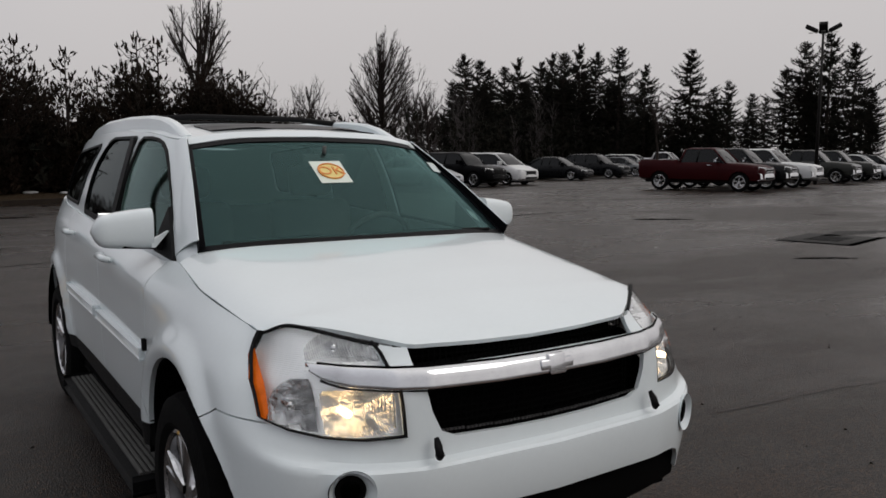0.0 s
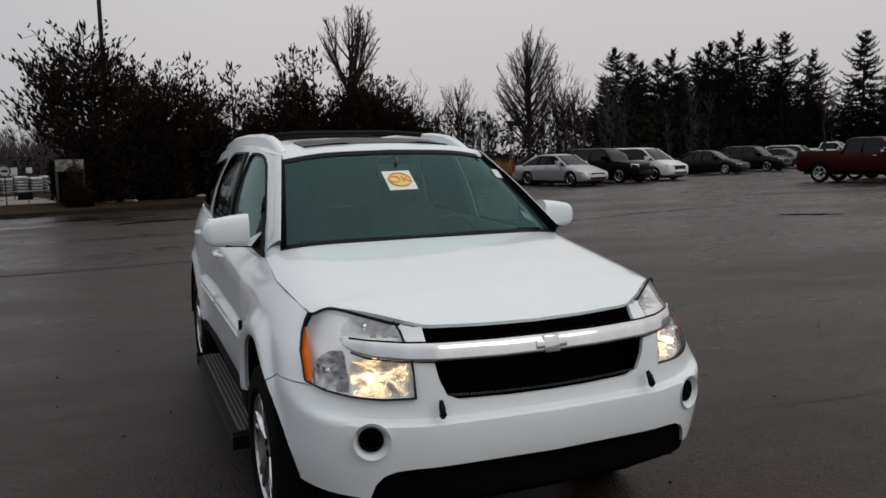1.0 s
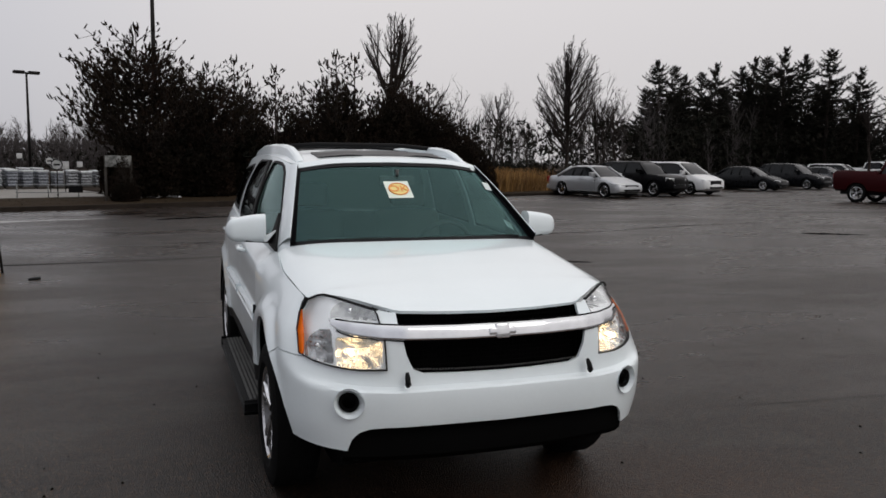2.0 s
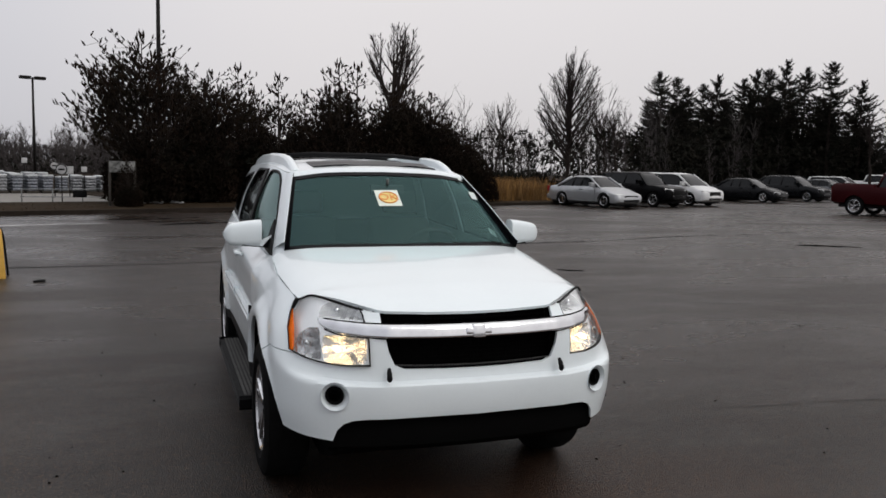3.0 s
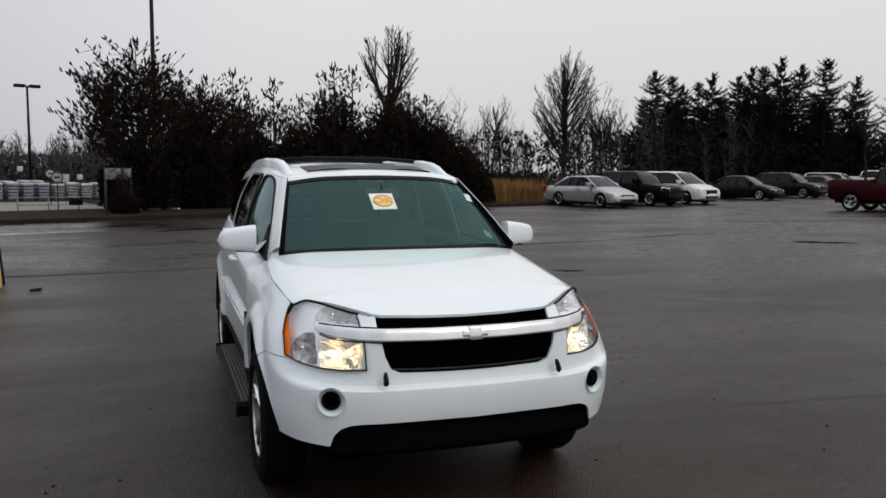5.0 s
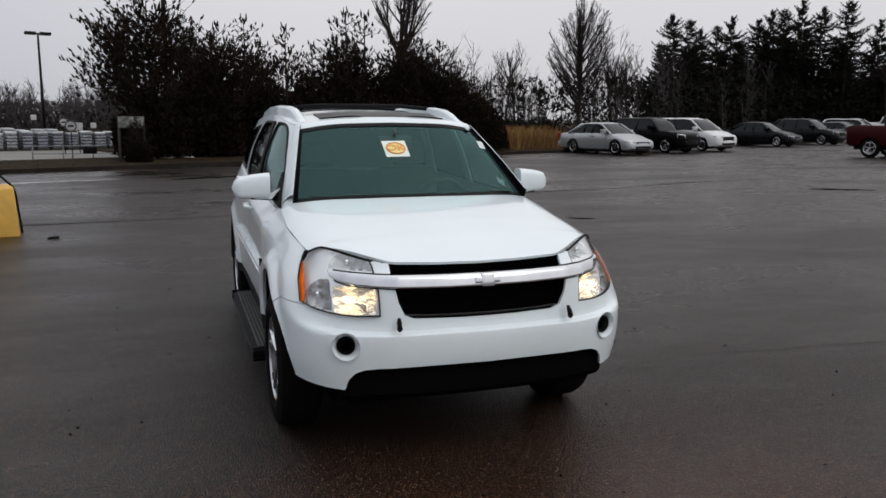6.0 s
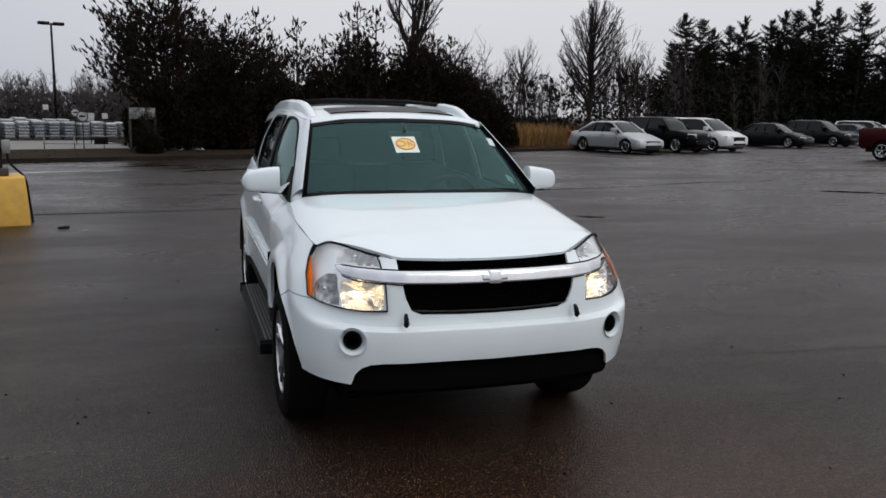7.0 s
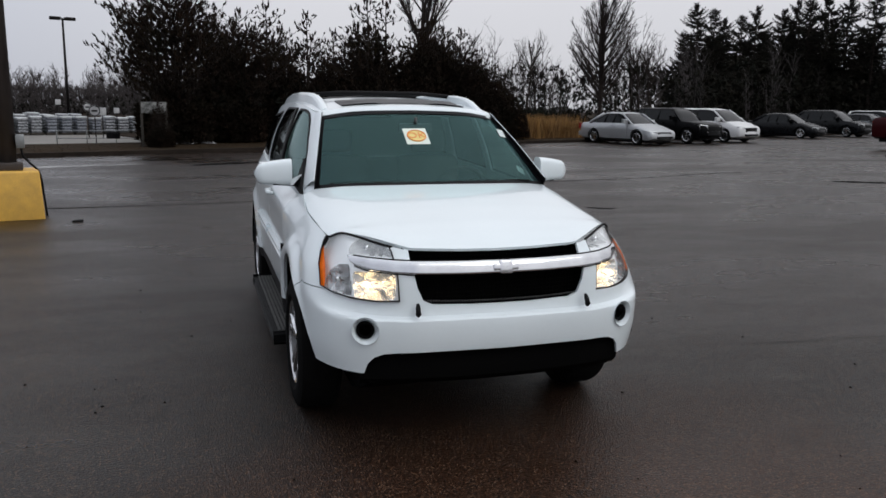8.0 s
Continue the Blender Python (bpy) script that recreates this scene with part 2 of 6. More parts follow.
def sheet(grid, thick, closed=False, flip=False):
    """A closed shell of some thickness on a grid of points, thickened inward."""
    out = bmesh.new()
    nu, nv = len(grid), len(grid[0])
    outer = [[out.verts.new(p) for p in row] for row in grid]
    nxt = lambda i: (i + 1) % nu
    span = range(nu if closed else nu - 1)
    for i in span:
        for j in range(nv - 1):
            q = (outer[i][j], outer[nxt(i)][j], outer[nxt(i)][j + 1], outer[i][j + 1])
            out.faces.new(q[::-1] if flip else q)
    out.normal_update()
    normals = [[v.normal.copy() for v in row] for row in outer]
    inner = [[out.verts.new(v.co - thick * n) for v, n in zip(row, nr)] for row, nr in zip(outer, normals)]
    for i in span:
        for j in range(nv - 1):
            q = (inner[i][j], inner[i][j + 1], inner[nxt(i)][j + 1], inner[nxt(i)][j])
            out.faces.new(q[::-1] if flip else q)
        for j in (0, nv - 1):
            out.faces.new((outer[i][j], outer[nxt(i)][j], inner[nxt(i)][j], inner[i][j]))
    if not closed:
        for i in (0, nu - 1):
            for j in range(nv - 1):
                out.faces.new((outer[i][j], outer[i][j + 1], inner[i][j + 1], inner[i][j]))
    bmesh.ops.recalc_face_normals(out, faces=out.faces)
    return out


def prism(poly, axis, lo, hi, bm=None):
    """A polygon, given in the two other axes, drawn out along an axis."""
    out = bm or bmesh.new()
    put = {"x": lambda p, h: (h, p[0], p[1]), "y": lambda p, h: (p[0], h, p[1]), "z": lambda p, h: (p[0], p[1], h)}[axis]
    a, b = [out.verts.new(put(p, lo)) for p in poly], [out.verts.new(put(p, hi)) for p in poly]
    n = len(poly)
    made = [out.faces.new(a), out.faces.new(b[::-1])]
    made += [out.faces.new((a[i], b[i], b[(i + 1) % n], a[(i + 1) % n])) for i in range(n)]
    bmesh.ops.recalc_face_normals(out, faces=made)
    return out


def disc(cx, cz, r, n=28):
    return [(cx + r * math.cos(2 * math.pi * k / n), cz + r * math.sin(2 * math.pi * k / n)) for k in range(n)]


def carve(a, b, how):
    """The union, difference or meet of two closed bmeshes; a and b are left as they are."""
    obs = []
    for bm in (a, b):
        me = bpy.data.meshes.new("cut")
        bm.to_mesh(me)
        obs.append(new("cut", me))
    mod = obs[0].modifiers.new("cut", "BOOLEAN")
    mod.operation, mod.object, mod.solver = how, obs[1], "EXACT"
    made = bpy.data.meshes.new_from_object(obs[0].evaluated_get(bpy.context.evaluated_depsgraph_get()))
    out = bmesh.new()
    out.from_mesh(made)
    for o in obs:
        me = o.data
        bpy.data.objects.remove(o)
        bpy.data.meshes.remove(me)
    bpy.data.meshes.remove(made)
    return out


def mirrored(poly):
    return [(-x, z) for x, z in reversed(poly)]


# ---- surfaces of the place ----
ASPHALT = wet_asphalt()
PAINT = material("white_car_paint", (0.735, 0.795, 0.815), 0.30, vary=0.05, scale=2.0, coat=0.8, spec=0.5)
CHROME = material("chrome", (0.75, 0.76, 0.78), 0.10, 1.0, vary=0.12, scale=9, rough_vary=0.05)
BRIGHT = material("bright_reflector", (0.95, 0.94, 0.92), 0.16, 0.85, vary=0.35, scale=30, bump=0.8, bump_scale=40)
BLACK = material("black_plastic", (0.0065, 0.0065, 0.007), 0.55, vary=0.3, bump=0.15, bump_scale=300, spec=0.10)
MATT = material("matt_black_mesh", (0.003, 0.003, 0.003), 0.9, vary=0.2, spec=0.03)
FLUTED = material("silver_lamp_housing", (0.95, 0.96, 0.97), 0.32, 0.55, vary=0.06, scale=55, bump=0.2, bump_scale=120)
GREYRIB = material("worn_grey_rubber", (0.11, 0.108, 0.104), 0.7, vary=0.3, scale=8, spec=0.12)
SMOKE = material("smoked_reflector", (0.72, 0.72, 0.73), 0.20, 0.75, vary=0.75, scale=40, bump=0.9, bump_scale=55)
PALE = material("pale_fluted_reflector", (0.86, 0.87, 0.88), 0.22, 0.45, vary=0.4, scale=45, bump=0.4, bump_scale=60)


def fluted(m, scale, depth, across="X"):
    """Add flutes to a reflector's relief, upright or level."""
    n, l = m.node_tree.nodes, m.node_tree.links
    bands, co = n.new("ShaderNodeTexWave"), n["Texture Coordinate"]
    bands.inputs["Scale"].default_value, bands.bands_direction = scale, across
    l.new(co.outputs["Object"], bands.inputs["Vector"])
    relief = n.new("ShaderNodeBump")
    relief.inputs["Strength"].default_value, relief.inputs["Distance"].default_value = 0.7, depth
    l.new(bands.outputs[0], relief.inputs["Height"])
    l.new(n["Bump"].outputs[0], relief.inputs["Normal"])
    l.new(relief.outputs[0], n["Principled BSDF"].inputs["Normal"])


fluted(FLUTED, 62, 0.0012, "Z")
fluted(PALE, 48, 0.003)
fluted(BRIGHT, 55, 0.0016)
TRIM = material("dark_grey_trim", (0.010, 0.010, 0.0105), 0.6, vary=0.3, bump=0.2, bump_scale=300, spec=0.15)
RUBBER = material("tyre_rubber", (0.006, 0.006, 0.006), 0.8, vary=0.4, scale=20, bump=0.3, bump_scale=120, spec=0.06)
ALLOY = material("machined_alloy", (0.74, 0.74, 0.75), 0.16, 1.0, vary=0.3, scale=25, rough_vary=0.08)
# darker alloy for the rim barrels and the grille's lower trim
DARKALLOY = material("dark_grey_alloy", (0.17, 0.17, 0.175), 0.35, 0.8, vary=0.4, scale=18)
AMBER = material("amber_lens", (0.90, 0.17, 0.012), 0.25, vary=0.2, scale=40, bump=0.3, bump_scale=90, spec=0.2)
DARKGLASS = glass("privacy_glass", (0.16, 0.17, 0.17), sheen=(0.42, 0.46, 0.46))
SCREEN = glass("green_tinted_windscreen", (0.36, 0.47, 0.46), ior=1.60, sheen=(0.54, 0.96, 0.95))
INNER = glass("clear_inner_face", (0.98, 0.98, 0.98), ior=1.0, sheen=(0, 0, 0))
SIDEGLASS = glass("green_tinted_side_glass", (0.62, 0.74, 0.71), ior=1.5, sheen=(0.58, 0.72, 0.71))
LENS = glass("clear_lamp_lens", (0.975, 0.98, 0.98), 0.03, 1.30)
FOGLENS = glass("smoked_fog_lens", (0.25, 0.27, 0.28), 0.05, 1.2, (0.35, 0.38, 0.40))
FRIT = material("black_glass_border", (0.005, 0.005, 0.006), 0.35, vary=0.2, spec=0.08)
CABIN = material("grey_cabin_plastic", (0.080, 0.079, 0.076), 0.65, vary=0.2)
CLOTH = material("grey_seat_cloth", (0.15, 0.145, 0.135), 0.9, vary=0.25)
LAMP_ON = glow("lit_headlamp_filament", (1.0, 0.72, 0.40), 7.0)
CARD = material("pale_printed_card", (0.72, 0.78, 0.70), 0.5, vary=0.06)
YELLOW_INK = material("yellow_print", (0.82, 0.66, 0.24), 0.5, vary=0.1)
ORANGE_INK = material("orange_print", (0.78, 0.28, 0.06), 0.5, vary=0.1)
STICKER = material("white_sticker", (0.62, 0.68, 0.66), 0.5, vary=0.1)


# ---- the white sport utility vehicle: its nose at y = 0, facing -y ----
suv = thing("sport_utility_vehicle", "white sport utility vehicle with lit headlamps on wet asphalt", "car")
WHEELS = ((0.90, 0.362), (3.76, 0.362))

# control lines of the lower body, from the middle of the nose round one side to the middle of the tail
TUB = [
    [(0, 0.005, 0.42), (0.42, 0.02, 0.42), (0.52, 0.035, 0.425), (0.66, 0.08, 0.43), (0.79, 0.21, 0.44), (0.872, 0.42, 0.46), (0.875, 0.90, 0.46),
     (0.866, 1.20, 0.44), (0.85, 1.40, 0.40), (0.84, 2.60, 0.40), (0.845, 3.76, 0.46), (0.745, 4.40, 0.44), (0.60, 4.66, 0.42), (0, 4.76, 0.42)],
    [(0, -0.045, 0.55), (0.42, -0.022, 0.55), (0.52, 0.0, 0.55), (0.665, 0.06, 0.55), (0.805, 0.19, 0.55), (0.882, 0.42, 0.56), (0.885, 0.90, 0.56),
     (0.872, 1.20, 0.555), (0.865, 1.40, 0.55), (0.855, 2.60, 0.55), (0.858, 3.76, 0.56), (0.760, 4.40, 0.55), (0.62, 4.70, 0.55), (0, 4.80, 0.55)],
    [(0, -0.05, 0.685), (0.42, -0.028, 0.685), (0.52, -0.006, 0.686), (0.67, 0.055, 0.69), (0.805, 0.18, 0.70), (0.884, 0.42, 0.72), (0.887, 0.90, 0.72),
     (0.878, 1.20, 0.72), (0.872, 1.40, 0.72), (0.862, 2.60, 0.72), (0.860, 3.76, 0.72), (0.765, 4.40, 0.72), (0.63, 4.71, 0.72), (0, 4.81, 0.72)],
    [(0, -0.014, 0.702), (0.42, 0.006, 0.702), (0.52, 0.027, 0.704), (0.66, 0.088, 0.712), (0.80, 0.207, 0.735), (0.882, 0.43, 0.78), (0.886, 0.90, 0.78),
     (0.880, 1.20, 0.79), (0.875, 1.40, 0.80), (0.865, 2.60, 0.80), (0.860, 3.76, 0.80), (0.765, 4.40, 0.80), (0.63, 4.71, 0.80), (0, 4.81, 0.80)],
    [(0, 0.005, 0.90), (0.42, 0.032, 0.90), (0.52, 0.055, 0.895), (0.66, 0.125, 0.885), (0.782, 0.29, 0.875), (0.862, 0.47, 0.88), (0.874, 0.90, 0.90),
     (0.872, 1.20, 0.92), (0.876, 1.40, 0.93), (0.866, 2.60, 0.95), (0.856, 3.76, 0.95), (0.760, 4.40, 0.95), (0.62, 4.70, 0.95), (0, 4.80, 0.95)],
    [(0, 0.075, 0.952), (0.42, 0.098, 0.950), (0.52, 0.135, 0.955), (0.672, 0.235, 0.965), (0.768, 0.365, 0.945), (0.818, 0.50, 0.965), (0.838, 0.90, 1.00),
     (0.852, 1.20, 1.030), (0.868, 1.40, 1.05), (0.858, 2.60, 1.08), (0.842, 3.76, 1.10), (0.745, 4.40, 1.10), (0.60, 4.67, 1.10), (0, 4.78, 1.10)],
    [(0, 0.098, 1.000), (0.42, 0.126, 0.991), (0.52, 0.20, 1.004), (0.69, 0.355, 1.046), (0.752, 0.425, 1.020), (0.764, 0.52, 1.030), (0.790, 0.90, 1.078),
     (0.776, 1.20, 1.136), (0.782, 1.42, 1.125), (0.803, 2.60, 1.175), (0.785, 3.76, 1.225), (0.705, 4.38, 1.24), (0.58, 4.62, 1.25), (0, 4.72, 1.25)],
]


def flare(p):
    """The raised lips round the wheel arches."""
    for wy, wz in WHEELS:
        r = math.hypot(p.y - wy, p.z - wz)
        k = max(0.0, 1 - abs(r - 0.52) / 0.085)
        if p.x > 0.6:
            p.x += 0.028 * k * k * (3 - 2 * k)
    return p


TUB_STEPS = [5, 3, 6, 7, 12, 24, 16, 8, 26, 22, 8, 6, 6]
half = [[flare(p) for p in row] for row in loft(TUB, TUB_STEPS, [7, 7, 3, 9, 7, 6])]
ring = half + [[Vector((-p.x, p.y, p.z)) for p in row] for row in half[-2:0:-1]]
tub = sheet(ring, 0.016, closed=True)


def nose_y(x, z):
    """How far back the nose's skin lies at a width and height."""
    best = min((p for row in half for p in row if p.y < 0.8), key=lambda p: (p.x - abs(x)) ** 2 + 1.5 * (p.z - z) ** 2)
    return best.y


LAMP_EDGE = [(0.494, 0.772), (0.60, 0.770), (0.70, 0.778), (0.770, 0.792), (0.817, 0.812), (0.812, 0.90), (0.785, 0.98), (0.765, 1.04), (0.72, 1.08), (0.60, 1.06), (0.518, 1.03), (0.502, 0.985)]
UPPER_MOUTH = [(-0.428, 0.936), (0.428, 0.936), (0.430, 1.03), (-0.430, 1.03)]
LOWER_MOUTH = [(-0.385, 0.772), (-0.34, 0.752), (-0.15, 0.745), (0.15, 0.745), (0.34, 0.752), (0.385, 0.772), (0.412, 0.83), (0.428, 0.906), (-0.428, 0.906), (-0.412, 0.83)]
NOTCH = [(-0.660, 0.30), (-0.650, 0.43), (-0.636, 0.482), (-0.610, 0.514), (-0.57, 0.531), (-0.50, 0.538), (0.50, 0.538), (0.57, 0.531), (0.610, 0.514), (0.636, 0.482), (0.650, 0.43), (0.660, 0.30)]
FOG = (0.655, 0.642)


def arch_y(y, wy):
    """The front wheel arch opens a little further forward."""
    return wy - 0.03 + (y - wy + 0.03) * 1.17 if wy < 2 and y < wy - 0.03 else y


holes = bmesh.new()
for poly, deep in ((LAMP_EDGE, 0.428), (mirrored(LAMP_EDGE), 0.428), (UPPER_MOUTH, 0.30), (LOWER_MOUTH, 0.30), (NOTCH, 0.30),
                   (disc(FOG[0] - 0.006, FOG[1] - 0.004, 0.056), 0.30), (disc(-FOG[0] + 0.006, FOG[1] - 0.004, 0.056), 0.30)):
    prism(poly, "y", -0.3, deep, holes)
for wy, wz in WHEELS:
    for sx in (-1, 1):
        prism([(arch_y(y, wy), z) for y, z in disc(wy - 0.03, wz, 0.495, 48)], "x", 0.5 * sx, 1.2 * sx, holes)
skin = carve(tub, holes, "DIFFERENCE")
BUMPER_SIDE = [(-0.3, 0.2), (0.80, 0.2), (0.80, 0.60), (0.46, 0.797), (0.25, 0.797), (0.19, 0.80), (0.19, 1.2), (-0.3, 1.2)]
FENDER_SIDE = [(0.195, 0.805), (0.25, 0.802), (0.462, 0.802), (0.804, 0.605), (1.30, 0.605), (1.34, 0.50), (1.34, 1.3), (0.195, 1.3)]
FRONT_DOOR_SIDE = [(1.345, 0.50), (2.31, 0.50), (2.31, 1.3), (1.345, 1.3)]
REAR_DOOR_SIDE = [(2.315, 0.50), (3.18, 0.50), (3.30, 0.80), (3.34, 1.0), (3.34, 1.3), (2.315, 1.3)]
SILL_SIDE = [(1.20, 0.30), (3.45, 0.30), (3.45, 0.495), (1.20, 0.495)]
QUARTER_SIDE = [(3.185, 0.50), (3.46, 0.495), (3.46, 0.30), (5.0, 0.30), (5.0, 1.4), (3.345, 1.4), (3.345, 1.0), (3.305, 0.80)]
part("front_bumper", carve(skin, prism(BUMPER_SIDE, "x", -1.2, 1.2), "INTERSECT"), PAINT, suv, "glossy white painted bumper")
part("rear_body", carve(skin, prism(QUARTER_SIDE, "x", -1.2, 1.2), "INTERSECT"), PAINT, suv)
for sx in (-1, 1):
    fender = part("fender", carve(skin, prism(FENDER_SIDE, "x", 0.3 * sx, 1.2 * sx), "INTERSECT"), PAINT, suv)
    for door_side, handle_y, handle_z in ((FRONT_DOOR_SIDE, 2.02, 1.075), (REAR_DOOR_SIDE, 2.98, 1.115)):
        door = part("car_door", carve(skin, prism(door_side, "x", 0.3 * sx, 1.2 * sx), "INTERSECT"), PAINT, suv)
        grip = tube([(0.880 * sx, handle_y - 0.10, handle_z), (0.905 * sx, handle_y - 0.07, handle_z + 0.004), (0.908 * sx, handle_y + 0.05, handle_z + 0.006), (0.880 * sx, handle_y + 0.09, handle_z + 0.004)], [0.012, 0.016, 0.016, 0.012], 10)
        part("door_handle", grip, PAINT, door)
        y0, y1 = (1.37, 2.28) if door_side is FRONT_DOOR_SIDE else (2.34, 3.14)
        strip = box((0.868 * sx, y0, 0.752), (0.888 * sx, y1, 0.790), 0.008)
        for v in strip.verts:
            v.co.z += 0.012 * (v.co.y - 1.4)
        part("side_moulding", strip, PAINT, door)
    part("sill", carve(skin, prism(SILL_SIDE, "x", 0.3 * sx, 1.2 * sx), "INTERSECT"), TRIM, suv, "dark grey plastic sill")
    badge = box((0.882 * sx, 1.305, 0.80), (0.892 * sx, 1.325, 0.84), 0.003)
    part("side_badge", badge, BLACK, fender)

# bonnet
FRONT_X, FRONT_Y = (0, 0.2, 0.42, 0.52, 0.68, 0.752), (0.098, 0.105, 0.126, 0.20, 0.355, 0.425)


def bonnet_edge(y):
    """Half width and height of the seam beside the bonnet."""
    return (float(np.interp(y, (0.425, 0.52, 0.90, 1.20), (0.752, 0.768, 0.790, 0.776))) - 0.004,
            float(np.interp(y, (0.36, 0.425, 0.52, 0.90, 1.20), (1.038, 1.024, 1.032, 1.080, 1.138))))


def bonnet_z(x, y):
    z = float(np.interp(y, (0.08, 0.125, 0.22, 0.37, 0.6, 0.9, 1.25), (0.992, 1.004, 1.036, 1.076, 1.122, 1.172, 1.226)))
    xe, ze = bonnet_edge(y)
    k = min(1.0, abs(x) / xe)
    return z - (z - ze) * (0.30 * k**2 + 0.70 * k**9)


grid = []
for i in range(53):
    b = math.copysign(abs(i / 26 - 1) ** 0.8, i / 26 - 1)
    row = []
    for j in range(31):
        a = j / 30
        y0, y1 = float(np.interp(abs(b * 0.749), FRONT_X, FRONT_Y)) + 0.002, 1.125 + 0.08 * b * b
        y = y0 + (y1 - y0) * a
        x = b * (bonnet_edge(y)[0] if y > 0.425 else 0.748)
        row.append(Vector((x, y, bonnet_z(x, y) - 0.010 * max(0, 1 - a * 14))))
    grid.append(row)
part("bonnet", sheet(grid, 0.014), PAINT, suv, "broad white bonnet wet with drizzle")
part("bonnet_gap_liner", box((-0.70, 0.50, 0.80), (0.70, 1.35, 0.98), 0.02), BLACK, suv)

# cabin shell
CAB = [
    [(0, 1.075, 1.195), (0.40, 1.10, 1.195), (0.712, 1.185, 1.175), (0.768, 1.42, 1.12), (0.797, 2.0, 1.14), (0.797, 2.6, 1.16), (0.785, 3.4, 1.20), (0.752, 4.0, 1.225), (0.64, 4.44, 1.235), (0.40, 4.63, 1.24), (0, 4.66, 1.24)],
    [(0, 1.440, 1.438), (0.385, 1.452, 1.430), (0.640, 1.485, 1.395), (0.682, 1.62, 1.39), (0.722, 2.0, 1.40), (0.735, 2.6, 1.415), (0.728, 3.4, 1.43), (0.695, 4.0, 1.43), (0.60, 4.36, 1.43), (0.38, 4.54, 1.44), (0, 4.57, 1.44)],
    [(0, 1.755, 1.642), (0.35, 1.768, 1.632), (0.565, 1.815, 1.602), (0.596, 1.91, 1.604), (0.622, 2.2, 1.638), (0.632, 2.7, 1.656), (0.628, 3.4, 1.652), (0.610, 3.95, 1.622), (0.55, 4.30, 1.588), (0.33, 4.40, 1.592), (0, 4.43, 1.60)],
]
CAB_STEPS = [8, 8, 4, 8, 8, 10, 8, 6, 6, 5]
cab = loft(CAB, CAB_STEPS, [10, 10])
pillar = 16
side_rows = cab[pillar:]
back = side_rows + [[Vector((-p.x, p.y, p.z)) for p in row] for row in side_rows[-2::-1]]
foot_rows = [[row[0] + Vector((math.copysign(0.014, row[0].x), -0.07 if row[0].y < 1.4 else 0, -0.075))] + row for row in back]
frame_shell = sheet(foot_rows, 0.03)
FRONT_PANE = [(1.335, 1.158), (2.25, 1.180), (2.28, 1.40), (2.295, 1.596), (2.26, 1.617), (2.14, 1.616), (2.05, 1.607), (1.97, 1.588), (1.88, 1.550), (1.76, 1.480), (1.62, 1.385)]
REAR_PANE = [(2.355, 1.184), (3.08, 1.215), (3.12, 1.25), (3.085, 1.42), (3.06, 1.50), (3.01, 1.568), (2.95, 1.606), (2.86, 1.624), (2.41, 1.622), (2.38, 1.603)]
QUARTER_PANE = [(3.36, 1.245), (3.98, 1.262), (4.02, 1.30), (3.97, 1.49), (3.90, 1.552), (3.20, 1.592), (3.17, 1.56)]
openings = bmesh.new()
for poly in (FRONT_PANE, REAR_PANE, QUARTER_PANE):
    prism(poly, "x", -1.2, -0.3, openings)
    prism(poly, "x", 0.3, 1.2, openings)
part("cabin_frame", carve(frame_shell, openings, "DIFFERENCE"), PAINT, suv)
glass_rows = [[Vector((p.x - 0.010, p.y, p.z)) for p in row] for row in side_rows[:44]]
for sx in (-1, 1):
    pane_sheet = sheet([[Vector((p.x * sx, p.y, p.z)) for p in row] for row in glass_rows], 0.005)
    for name, poly, g in (("front_side_window", FRONT_PANE, SIDEGLASS), ("rear_side_window", REAR_PANE, DARKGLASS), ("quarter_window", QUARTER_PANE, DARKGLASS)):
        cy, cz = sum(p[0] for p in poly) / len(poly), sum(p[1] for p in poly) / len(poly)
        wide = [(cy + (y - cy) * 1.02, cz + (z - cz) * 1.03) for y, z in poly]
        thin = [(cy + (y - cy) * 0.975, cz + (z - cz) * 0.945) for y, z in poly]
        ob = part(name, carve(pane_sheet, prism(wide, "x", 0.3 * sx, 1.2 * sx), "INTERSECT"), g, suv)
        ob.visible_shadow = False
        rim_ = carve(prism(wide, "x", 0.3 * sx, 1.2 * sx), prism(thin, "x", 0.2 * sx, 1.3 * sx), "DIFFERENCE")
        seal_sheet = sheet([[Vector((p.x * sx, p.y, p.z)) for p in [Vector((q.x + 0.004, q.y, q.z)) for q in row]] for row in glass_rows], 0.012)
        part("window_seal", carve(seal_sheet, rim_, "INTERSECT"), BLACK, ob)
    # mirror corner in front of the window
    corner = prism([(1.29, 1.133), (1.63, 1.145), (1.59, 1.23), (1.545, 1.325)], "x", 0.738 * sx, 0.776 * sx)
    for v in corner.verts:
        v.co.x -= sx * 0.29 * (v.co.z - 1.135)
    part("mirror_corner", corner, BLACK, suv)
    b_post = sheet([[Vector((p.x * sx + 0.003 * sx, p.y, p.z)) for p in row[1:-2]] for row in side_rows if 2.24 < row[10].y < 2.41], 0.01)
    part("door_post", b_post, BLACK, suv, "black door post")

